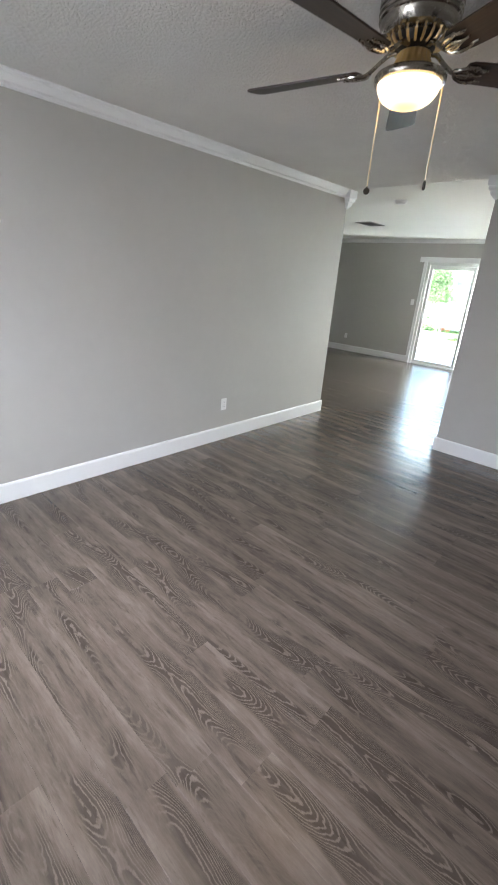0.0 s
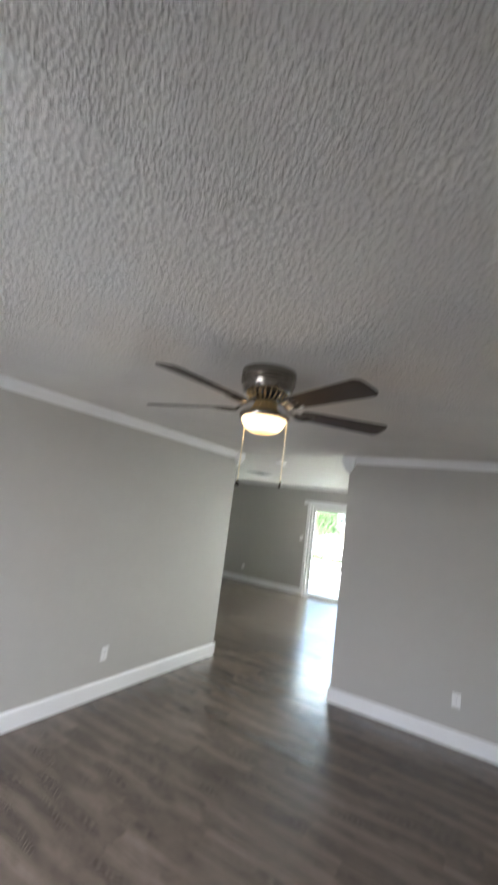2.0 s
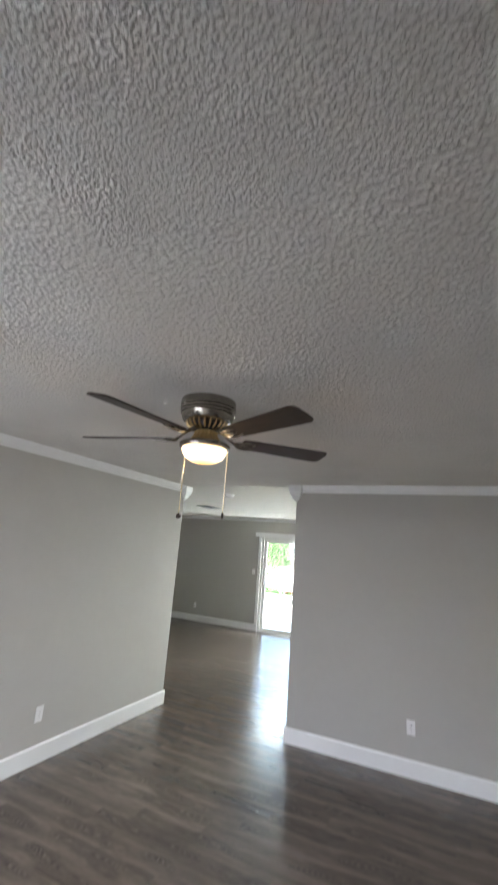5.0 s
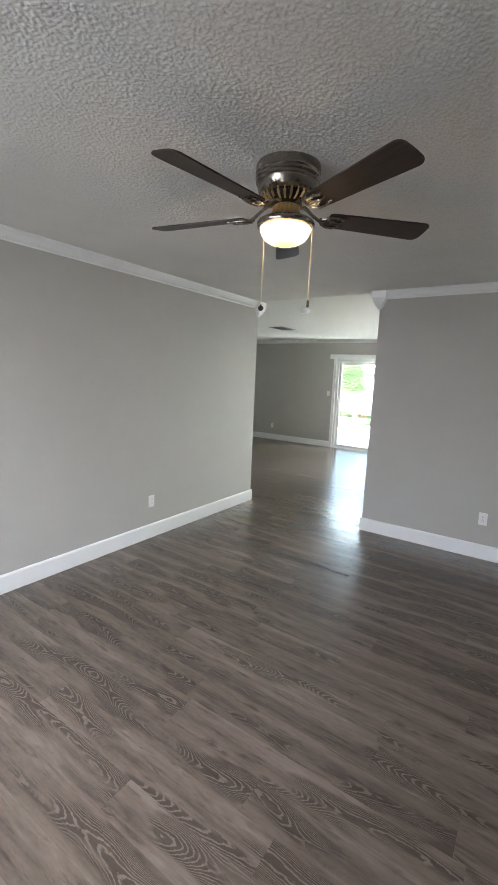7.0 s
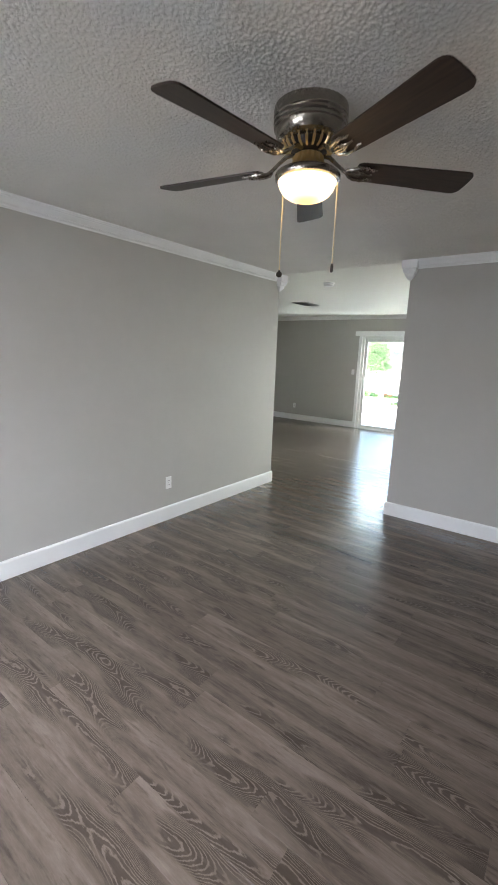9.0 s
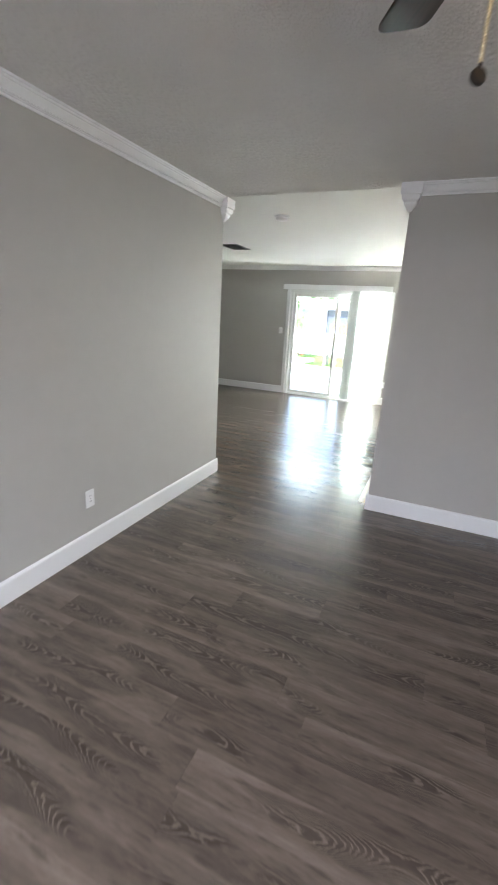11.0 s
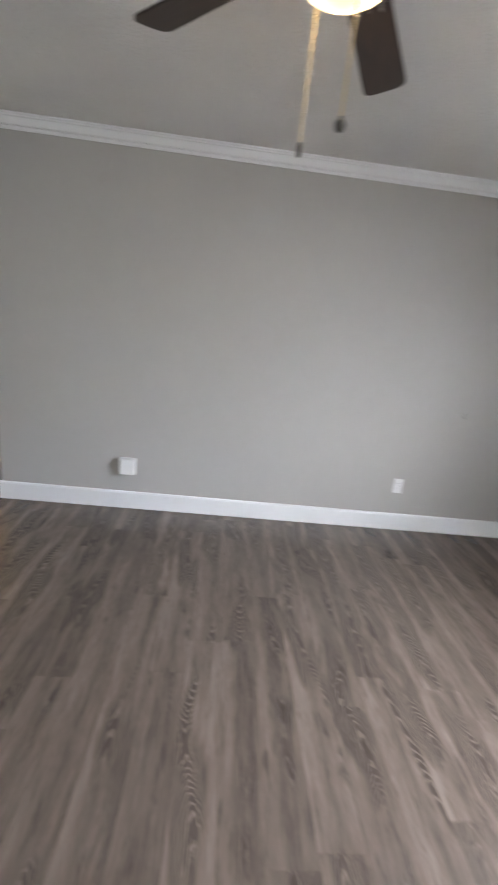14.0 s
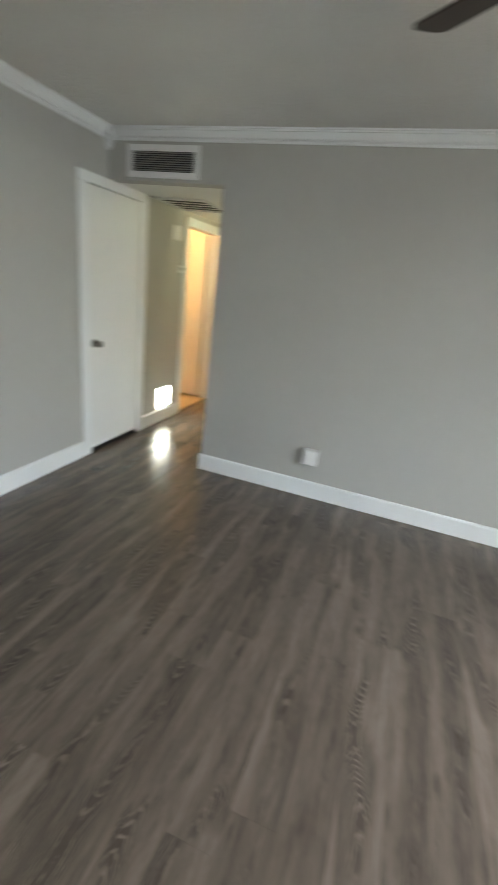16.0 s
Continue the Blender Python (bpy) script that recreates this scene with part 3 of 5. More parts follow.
casing_boards("trim_closet", CLOSET_L, CLOSET_R, CLOSET_TOP, 0, -1, "white painted closet door casing", 0.1, reach=0.068)
closet = thing("closet_door", (CLOSET_R, 0.0, 0), "closed plain white closet door with a nickel knob", "door")
bm = bmesh.new()
box_into(bm, CLOSET_L + 0.004 - CLOSET_R, -0.013, 0.045, -0.004, 0.022, CLOSET_TOP - 0.006, 0.002)
part("leaf", bm, DOOR_PAINT, closet)
bm = bmesh.new()
knob_into(bm, pose(3.632 - CLOSET_R, -0.013, 0.932, 90))
part("knob", bm, KNOB_METAL, closet, "round nickel knob", True)

jamb = boxes("trim_bathroom", [(BATH_L, -0.012, 0, BATH_L + 0.02, THICK + 0.012, BATH_TOP - 0.02), (BATH_R - 0.02, -0.012, 0, BATH_R, THICK + 0.012, BATH_TOP - 0.02), (BATH_L, -0.012, BATH_TOP - 0.02, BATH_R, THICK + 0.012, BATH_TOP),
    (BATH_L - 0.06, -0.016, 0, BATH_L, 0, BATH_TOP + 0.06), (BATH_R, -0.016, 0, BATH_R + 0.06, 0, BATH_TOP + 0.06), (BATH_L, -0.016, BATH_TOP, BATH_R, 0, BATH_TOP + 0.06)], TRIM, "white painted bathroom door casing")
bath = thing("bathroom_door", (BATH_R - 0.03, THICK + 0.015, 0), "white bathroom door standing open inwards", "door")
bm = bmesh.new()
box_into(bm, -0.035, 0.0, 0.025, 0.0, 0.74, 1.985, 0.002)
leaf = part("leaf", bm, DOOR_PAINT, bath)
bm = bmesh.new()
knob_into(bm, pose(-0.036, 0.67, 0.94, 0, -90))
part("knob", bm, KNOB_METAL, bath, "round nickel knob", True)

casing_boards("trim_front_door", DOOR_L, DOOR_R, DOOR_TOP, SOUTH, 1, "white painted front door casing", 0.1, reach=0.085)
boxes("jamb_front_door", [(DOOR_L, SOUTH - 0.12, 0.02, DOOR_L + 0.012, SOUTH - 0.002, DOOR_TOP - 0.012), (DOOR_R - 0.012, SOUTH - 0.12, 0.02, DOOR_R, SOUTH - 0.002, DOOR_TOP - 0.012), (DOOR_L, SOUTH - 0.12, DOOR_TOP - 0.012, DOOR_R, SOUTH - 0.002, DOOR_TOP)], TRIM, "white door jamb")
boxes("sill_front_door", [(DOOR_L, SOUTH - 0.14, 0.0, DOOR_R, SOUTH + 0.015, 0.018)], STRIP, "pale metal door sill")
boxes("strike_plate_front_door", [(DOOR_L + 0.0125, SOUTH - 0.060, 0.800, DOOR_L + 0.024, SOUTH - 0.012, 0.905)], BLACK, "black strike box on the jamb", 0.001)
front = thing("front_door", pose(DOOR_R - 0.016, SOUTH + 0.006, 0, 0, 0, -FRONT_DOOR_ANGLE), "plain white front door left slightly ajar", "door")
wide = DOOR_R - DOOR_L - 0.034
bm = bmesh.new()
box_into(bm, -wide, -0.042, 0.024, 0, 0.002, DOOR_TOP - 0.018, 0.002)
part("leaf", bm, DOOR_PAINT, front)
bm = bmesh.new()
knob_into(bm, pose(-wide + 0.075, 0.002, 0.955, -90))
part("knob", bm, KNOB_METAL, front, "round nickel door knob", True)
bm = bmesh.new()
lathe_into(bm, [(0, 0), (0.029, 0), (0.030, 0.010), (0.024, 0.016), (0.014, 0.018), (0, 0.018)], seg=24, m=pose(-wide + 0.075, 0.002, 1.08, -90))
bolt = part("deadbolt", bm, KNOB_METAL, front, "nickel deadbolt with thumb turn", True)
bm = bmesh.new()
box_into(bm, -wide + 0.070, 0.018, 1.062, -wide + 0.080, 0.030, 1.098, 0.002)
part("thumb_turn", bm, KNOB_METAL, bolt)
for z, h in ((0.955, 0.028), (1.08, 0.028)):
    bm = bmesh.new()
    box_into(bm, -wide - 0.0015, -0.032, z - h, -wide + 0.001, -0.008, z + h)
    part("latch_plate", bm, STEEL, front)
for z in (0.25, 1.02, 1.80):
    bm = bmesh.new()
    tube_into(bm, [(0.004, 0.006, z - 0.045), (0.004, 0.006, z + 0.045)], 0.006)
    part("hinge", bm, STEEL, front, smooth=True)


# ---- outlets, switches and other wall plates ----
def wall_plate(name, m, label, category, kinds, group=""):
    """A cover plate whose face looks along its own -y; kinds lists what each gang holds."""
    ob = thing(name, m, label, category, group)
    w = 0.070 + 0.046 * (len(kinds) - 1)
    bm = bmesh.new()
    box_into(bm, -w / 2, -0.006, -0.0575, w / 2, 0.0, 0.0575, 0.003, segments=2)
    part("plate", bm, PLASTIC, ob)
    for n, kind in enumerate(kinds):
        x = (n - (len(kinds) - 1) / 2) * 0.046
        if kind == "outlet":
            for z in (-0.0195, 0.0195):
                bm = bmesh.new()
                box_into(bm, x - 0.017, -0.0085, z - 0.0145, x + 0.017, -0.005, z + 0.0145, 0.002)
                face = part("receptacle", bm, PLASTIC, ob)
                for sx, h in ((-0.0065, 0.0045), (0.0065, 0.0055)):
                    bm = bmesh.new()
                    box_into(bm, x + sx - 0.001, -0.0090, z + 0.002 - h, x + sx + 0.001, -0.0084, z + 0.002 + h)
                    part("slot", bm, SLOT, face, "dark plug slot")
        elif kind == "switch":
            bm = bmesh.new()
            box_into(bm, x - 0.0165, -0.0090, -0.033, x + 0.0165, -0.005, 0.033, 0.002)
            part("rocker", bm, PLASTIC, ob)
        for z in ((0.0,) if kind == "outlet" else (-0.048, 0.048)):
            bm = bmesh.new()
            lathe_into(bm, [(0, 0.0012), (0.003, 0.001), (0.0032, 0)], seg=10, m=pose(x, -0.006, z, 90))
            part("screw", bm, STEEL, ob)
    return ob


OUTLET = "white duplex wall outlet above the baseboard"
wall_plate("wall_outlet", pose(WEST, -1.58, 0.360, 0, 0, 90), OUTLET, "outlet", ["outlet"], "wall outlets")
wall_plate("wall_outlet", pose(2.612, 0, 0.376), OUTLET, "outlet", ["outlet"], "wall outlets")
wall_plate("wall_outlet", pose(EAST, -3.876, 0.366, 0, 0, -90), OUTLET, "outlet", ["outlet"], "wall outlets")
wall_plate("wall_outlet", pose(2.338, SOUTH, 0.376, 0, 0, 180), OUTLET, "outlet", ["outlet"], "wall outlets")
wall_plate("wall_outlet", pose(-2.626, FAR, 0.350), OUTLET, "outlet", ["outlet"], "wall outlets")
wall_plate("wall_outlet", pose(0.97, FAR, 0.376), OUTLET, "outlet", ["outlet"], "wall outlets")
wall_plate("light_switch", pose(2.495, SOUTH, 1.242, 0, 0, 180), "white double light switch beside the front door", "switch", ["switch", "switch"])
wall_plate("light_switch", pose(-1.162, FAR, 1.238), "white light switch beside the sliding door", "switch", ["switch"])
wall_plate("light_switch", pose(1.119, FAR, 1.36), "white light switch by the kitchen window", "switch", ["switch"])

adapter = thing("plug_adapter", pose(EAST, -1.84, 0.345, 0, 0, -90), "boxy white plug-in adapter on the wall", "adapter")
bm = bmesh.new()
box_into(bm, -0.035, -0.006, -0.0575, 0.035, 0, 0.0575, 0.003)
part("plate", bm, PLASTIC, adapter)
bm = bmesh.new()
box_into(bm, -0.052, -0.062, -0.058, 0.058, -0.006, 0.060, 0.008, segments=2)
part("housing", bm, PLASTIC, adapter)
hook = thing("wall_hook", pose(EAST, -4.248, 0.955, 0, 0, -90), "small dark wire hook in the wall", "hook")
bm = bmesh.new()
tube_into(bm, [(0.010, 0, 0.018), (-0.002, -0.012, 0.020), (-0.010, -0.016, 0.008), (-0.010, -0.016, -0.008), (0.0, -0.014, -0.018), (0.008, -0.012, -0.016)], 0.0016, 6)
part("wire", bm, DARK_METAL, hook, smooth=True)

# ---- air grilles ----
supply = thing("air_grille", pose(EAST, -0.456, 2.242, 0, 0, -90), "white framed wall air grille with dark louvres", "air vent")
bm = bmesh.new()
for x0, z0, x1, z1 in ((-0.285, 0.062, 0.285, 0.102), (-0.285, -0.102, 0.285, -0.062), (-0.285, -0.062, -0.245, 0.062), (0.245, -0.062, 0.285, 0.062)):
    box_into(bm, x0, -0.012, z0, x1, 0, z1, 0.002)
part("frame", bm, PLASTIC, supply)
bm = bmesh.new()
box_into(bm, -0.245, -0.003, -0.062, 0.245, -0.0008, 0.062)
part("backing", bm, DUCT_SHADE, supply, "flat dark sheet for the shaded duct behind the louvres")
for k in range(9):
    bm = bmesh.new()
    box_into(bm, -0.245, -0.006, -0.0008, 0.245, 0.006, 0.0008, m=pose(0, -0.008, -0.054 + k * 0.0135, 40))
    part("louvre", bm, LOUVRE, supply)

ret = thing("ceiling_grille", (4.70, -0.255, HALL_CEIL), "white return air grille in the hall ceiling", "air vent")
bm = bmesh.new()
for x0, y0, x1, y1 in ((-0.30, -0.25, 0.30, -0.225), (-0.30, 0.225, 0.30, 0.25), (-0.30, -0.225, -0.275, 0.225), (0.275, -0.225, 0.30, 0.225)):
    box_into(bm, x0, y0, -0.012, x1, y1, 0, 0.002)
part("frame", bm, PLASTIC, ret)
bm = bmesh.new()
box_into(bm, -0.275, -0.225, -0.003, 0.275, 0.225, -0.0008)
part("backing", bm, DUCT_SHADE, ret, "flat dark sheet for the shaded duct behind the slats")
for k in range(5):
    bm = bmesh.new()
    x = -0.23 + k * 0.115
    box_into(bm, x - 0.012, -0.225, -0.009, x + 0.012, 0.225, -0.005)
    part("slat", bm, PLASTIC, ret)

vent = thing("ceiling_vent", (-1.115, 2.557, CEIL), "dark slatted air vent in the white ceiling", "air vent")
bm = bmesh.new()
for x0, y0, x1, y1 in ((-0.14, -0.235, 0.14, -0.21), (-0.14, 0.21, 0.14, 0.235), (-0.14, -0.21, -0.115, 0.21), (0.115, -0.21, 0.14, 0.21)):
    box_into(bm, x0, y0, -0.010, x1, y1, 0, 0.002)
part("frame", bm, LOUVRE, vent)
bm = bmesh.new()
box_into(bm, -0.115, -0.21, -0.003, 0.115, 0.21, -0.0008)
part("backing", bm, DUCT_SHADE, vent)
for k in range(7):
    bm = bmesh.new()
    box_into(bm, -0.008, -0.21, -0.0007, 0.008, 0.21, 0.0007, m=pose(-0.096 + k * 0.032, 0, -0.009, 0, 38))
    part("slat", bm, VENT_GREY, vent)

smoke = thing("smoke_detector", (0.25, 0.787, CEIL), "round white smoke detector on the ceiling", "smoke detector")
bm = bmesh.new()
lathe_into(bm, [(0, 0), (0.072, 0), (0.072, -0.010), (0.066, -0.014), (0, -0.014)], seg=36)
part("base", bm, PLASTIC, smoke, smooth=True)
bm = bmesh.new()
lathe_into(bm, [(0.060, -0.014), (0.062, -0.026), (0.052, -0.038), (0.030, -0.043), (0, -0.044)], seg=36)
part("cover", bm, PLASTIC, smoke, smooth=True)

# ---- ceiling fan ----
FAN = Vector((1.948, -2.648, -0.004))
FAN_TURN, BLADE_Z, BLADE_TIP = 47.1, 2.254, 0.652
fan = thing("ceiling_fan", (FAN.x, FAN.y, CEIL), "flush brushed nickel ceiling fan with dark blades and a lit lamp", "ceiling fan")


def fan_z(profile):
    return [(r, z + FAN.z - CEIL) for r, z in profile]


bm = bmesh.new()
lathe_into(bm, fan_z([(0, 2.4435), (0.133, 2.4435), (0.135, 2.433), (0.135, 2.408), (0.131, 2.404), (0.135, 2.399), (0.135, 2.392), (0.130, 2.388), (0.133, 2.383), (0.133, 2.376), (0.127, 2.372), (0.124, 2.352), (0.118, 2.340), (0.104, 2.334), (0, 2.334)]), seg=56)
part("motor_housing", bm, NICKEL, fan, "brushed nickel motor housing with turned ridges", True)
bm = bmesh.new()
tube_into(bm, [(r, 0, z + FAN.z - CEIL) for r, z in ((0.100, 2.335), (0.097, 2.322), (0.086, 2.309), (0.066, 2.302))], [0.006, 0.0055, 0.005, 0.004], 6)
fin_mesh = finish(bm, "vent_fin", BRASS, True)
for k in range(22):
    ob = new("vent_fin", fin_mesh)
    ob.parent, ob.matrix_basis = fan, pose(0, 0, 0, 0, 0, k * 360 / 22)
bm = bmesh.new()
lathe_into(bm, fan_z([(0.072, 2.333), (0.070, 2.306), (0.056, 2.300), (0.046, 2.294), (0.044, 2.278), (0, 2.278)]), seg=32)
part("flywheel", bm, DARK_METAL, fan, "dark motor flywheel", True)
bm = bmesh.new()
lathe_into(bm, fan_z([(0, 2.292), (0.050, 2.292), (0.054, 2.288), (0.054, 2.276), (0.060, 2.262), (0.074, 2.246), (0.094, 2.234), (0.105, 2.228), (0, 2.228)]), seg=108)
for v in bm.verts:
    r, a = math.hypot(v.co.x, v.co.y), math.atan2(v.co.y, v.co.x)
    if 0.053 < r < 0.112:
        v.co.x, v.co.y = v.co.x * (1 + 0.05 * math.cos(18 * a)), v.co.y * (1 + 0.05 * math.cos(18 * a))
part("light_fitter", bm, BRASS, fan, "fluted brassy lamp fitter", True)
bm = bmesh.new()
lathe_into(bm, fan_z([(0.100, 2.231), (0.113, 2.231), (0.119, 2.227), (0.122, 2.220), (0.122, 2.211), (0.119, 2.205), (0.107, 2.202)]), seg=48)
part("lamp_ring", bm, NICKEL, fan, "nickel lamp ring", True)
bm = bmesh.new()
lathe_into(bm, fan_z([(0.109, 2.210), (0.107, 2.194), (0.100, 2.177), (0.087, 2.160), (0.067, 2.147), (0.043, 2.139), (0.019, 2.1355), (0, 2.135)]), seg=40)
part("glass_globe", bm, GLOBE, fan, "glowing frosted glass bowl", True).visible_shadow = False


def blade_outline():
    rows = [(0.185, 0.040), (0.20, 0.049), (0.24, 0.052), (0.42, 0.058), (0.56, 0.064), (0.618, 0.066), (0.634, 0.063), (0.645, 0.054), (0.650, 0.042), (BLADE_TIP, 0.015)]
    return [(x, w) for x, w in rows] + [(x, -w) for x, w in reversed(rows)]


bm = bmesh.new()
outline = blade_outline()
top = [bm.verts.new((x, y, 0.003)) for x, y in outline]
low = [bm.verts.new((x, y, -0.003)) for x, y in outline]
bm.faces.new(top)
bm.faces.new(low[::-1])
for k in range(len(top)):
    j = (k + 1) % len(top)
    bm.faces.new((top[k], low[k], low[j], top[j]))
blade_mesh = finish(bm, "blade", BLADE)
bm = bmesh.new()
arm = [(0.055, 0, 0.045), (0.085, 0, 0.040), (0.115, 0.006, 0.020), (0.145, 0.008, 0.000), (0.170, 0.004, -0.009)]
tube_into(bm, arm, [0.010, 0.008, 0.007, 0.007, 0.006])
for s in (1, -1):
    tube_into(bm, [(0.150, 0.004 * s, -0.004), (0.165, 0.020 * s, -0.010), (0.190, 0.034 * s, -0.010), (0.222, 0.036 * s, -0.009), (0.246, 0.026 * s, -0.009), (0.262, 0.030 * s, -0.008)], [0.006, 0.006, 0.006, 0.0055, 0.005, 0.003], 7)
    tube_into(bm, [(0.170, 0.010 * s, -0.009), (0.190, 0.014 * s, -0.010), (0.206, 0.010 * s, -0.010), (0.226, 0.000, -0.009)], 0.0045, 7)
    lathe_into(bm, [(0.006, 0), (0.005, -0.004), (0, -0.005)], (0.215, 0.033 * s, -0.012), 8)
tube_into(bm, [(0.165, 0, -0.009), (0.200, 0, -0.011), (0.235, 0, -0.009), (0.252, 0, -0.008)], [0.006, 0.006, 0.005, 0.003], 7)
bracket_mesh = finish(bm, "blade_bracket", NICKEL, True)
for k in range(5):
    turn = pose(0, 0, BLADE_Z - CEIL, 0, 0, FAN_TURN + 72 * k) @ pose(0, 0, 0, -12)
    ob = new("blade", blade_mesh)
    ob.parent, ob.matrix_basis = fan, turn
    tagged(ob, "dark walnut fan blade")
    ob = new("blade_bracket", bracket_mesh)
    ob.parent, ob.matrix_basis = fan, turn
    tagged(ob, "scrolled nickel blade bracket")


def bead_chain(x, y, top, end, fob):
    bm = bmesh.new()
    dx, dy = x - FAN.x, y - FAN.y
    steps = int((top - end) / 0.0042)
    for k in range(steps):
        z = top - 0.0021 - k * 0.0042 - CEIL
        lathe_into(bm, [(0, 0.0022), (0.0031, 0.001), (0.0031, -0.001), (0, -0.0022)], (dx, dy, z), 6)
    chain = part("pull_chain", bm, CHAIN_BRASS, fan, "beaded brass pull chain", True)
    bm = bmesh.new()
    if fob == "disc":
        lathe_into(bm, [(0, 0.005), (0.010, 0.005), (0.012, 0.002), (0.012, -0.002), (0.010, -0.005), (0, -0.005)], seg=24, m=pose(dx, dy, end - 0.012 - CEIL, 78, 0, 35))
        tube_into(bm, [(dx, dy, end - CEIL + 0.004), (dx, dy, end - 0.004 - CEIL)], 0.003)
    else:
        lathe_into(bm, [(0, 0.004), (0.003, 0.004), (0.0045, -0.002), (0.0055, -0.006), (0.0055, -0.024), (0.0035, -0.027), (0, -0.028)], (dx, dy, end - CEIL), 16)
    part("fob", bm, DARK_METAL, chain, "dark metal chain fob", True)


bead_chain(1.850, -2.662, 2.192, 1.890, "disc")
bead_chain(2.055, -2.609, 2.192, 1.905, "drum")


# ---- windows ----
def slat_mesh(width, depth, material):
    bm = bmesh.new()
    rows = [[bm.verts.new((x, -depth / 2 + depth * k / 4, 0.0045 * (1 - ((k - 2) / 2) ** 2))) for k in range(5)] for x in (-width / 2, width / 2)]
    under = [[bm.verts.new((v.co.x, v.co.y, v.co.z - 0.0022)) for v in row] for row in rows]
    for a, b in ((rows[0], rows[1]), (under[1], under[0])):
        for k in range(4):
            bm.faces.new((a[k], a[k + 1], b[k + 1], b[k]))
    for k in range(4):
        bm.faces.new((rows[0][k], under[0][k], under[0][k + 1], rows[0][k + 1]))
        bm.faces.new((rows[1][k + 1], under[1][k + 1], under[1][k], rows[1][k]))
    for k in (0, 4):
        bm.faces.new((rows[0][k], rows[1][k], under[1][k], under[0][k]))
    return finish(bm, "slat", material)


def slatted_blind(name, x0, x1, bottom, top, y, out, pitch, tilt, label):
    """A horizontal slatted blind in a window; out is the way into the room along y."""
    ob = thing(name, (0, y, 0), label, "blinds")
    width, mid = x1 - x0, (x0 + x1) / 2
    bm = bmesh.new()
    box_into(bm, x0, -0.025, top - 0.045, x1, 0.025, top, 0.003)
    part("head_rail", bm, PLASTIC, ob)
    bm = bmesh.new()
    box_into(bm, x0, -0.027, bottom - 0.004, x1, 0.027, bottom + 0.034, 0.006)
    part("bottom_rail", bm, SHADED_RAIL, ob, "bottom rail, shade put into its grey-blue colour")
    mesh = slat_mesh(width, 0.050, SLAT)
    count = int((top - 0.06 - bottom - 0.03) / pitch)
    for k in range(count):
        slat = new("slat", mesh)
        slat.parent = ob
        slat.matrix_basis = pose(mid, 0, top - 0.075 - k * pitch, tilt + random.uniform(-1.5, 1.5), random.uniform(-0.15, 0.15), 0)
    for x in (x0 + 0.10, x1 - 0.10):
        bm = bmesh.new()
        for s in (-0.024, 0.024):
            tube_into(bm, [(x, s, bottom + 0.02), (x, s, top - 0.04)], 0.0012, 5)
        part("ladder_cord", bm, PLASTIC, ob)
    return ob, out


def window_frame(name, x0, x1, z0, z1, y0, y1, label, mid=True):
    """A vinyl frame with a glass pane in an opening of a wall along x."""
    bm = bmesh.new()
    f = 0.045
    for row in ((x0, y0, z0, x0 + f, y1, z1), (x1 - f, y0, z0, x1, y1, z1), (x0 + f, y0, z0, x1 - f, y1, z0 + f), (x0 + f, y0, z1 - f, x1 - f, y1, z1)):
        box_into(bm, *row, bevel=0.003)
    if mid:
        box_into(bm, x0 + f, y0, (z0 + z1) / 2 - 0.02, x1 - f, y1, (z0 + z1) / 2 + 0.02, 0.003)
    frame_ob = structure(name, bm, VINYL, label)
    bm = bmesh.new()
    box_into(bm, x0 + f, (y0 + y1) / 2 - 0.003, z0 + f, x1 - f, (y0 + y1) / 2 + 0.003, z1 - f)
    pane = part("pane", bm, GLASS, frame_ob, "clear window pane")
    pane.visible_shadow = False
    return frame_ob


window_frame("window_front", WIN_L, WIN_R, WIN_B, WIN_T, SOUTH - 0.118, SOUTH - 0.072, "white vinyl front window behind blinds")
boxes("window_sill_front", [(WIN_L, SOUTH - 0.072, WIN_B, WIN_R, SOUTH + 0.022, WIN_B + 0.030)], TRIM, "white painted window sill", 0.003)
front_blind, _ = slatted_blind("window_blind", WIN_L + 0.012, WIN_R - 0.012, WIN_B + 0.082, WIN_T - 0.004, SOUTH - 0.040, 1, 0.043, -34, "white slatted window blind lowered almost to the sill")
bm = bmesh.new()
tube_into(bm, [(2.10, 0.032, WIN_T - 0.04), (2.10, 0.034, 1.27)], 0.003, 6)
lathe_into(bm, [(0, 0.01), (0.005, 0.0), (0.006, -0.02), (0, -0.024)], (2.10, 0.034, 1.27), 8)
part("tilt_wand", bm, SHADED_RAIL, front_blind, "thin hanging tilt wand", True)

window_frame("window_kitchen", KW_L, KW_R, KW_B, KW_T, FAR + 0.075, FAR + 0.12, "white vinyl kitchen window behind blinds")
boxes("window_sill_kitchen", [(KW_L - 0.02, FAR - 0.02, KW_B, KW_R + 0.02, FAR + 0.075, KW_B + 0.018)], TRIM, "white painted window sill", 0.003)
slatted_blind("window_blind", KW_L + 0.010, KW_R - 0.010, KW_B + 0.03, KW_T - 0.003, FAR + 0.040, -1, 0.043, 30, "white slatted kitchen blind glowing with daylight")

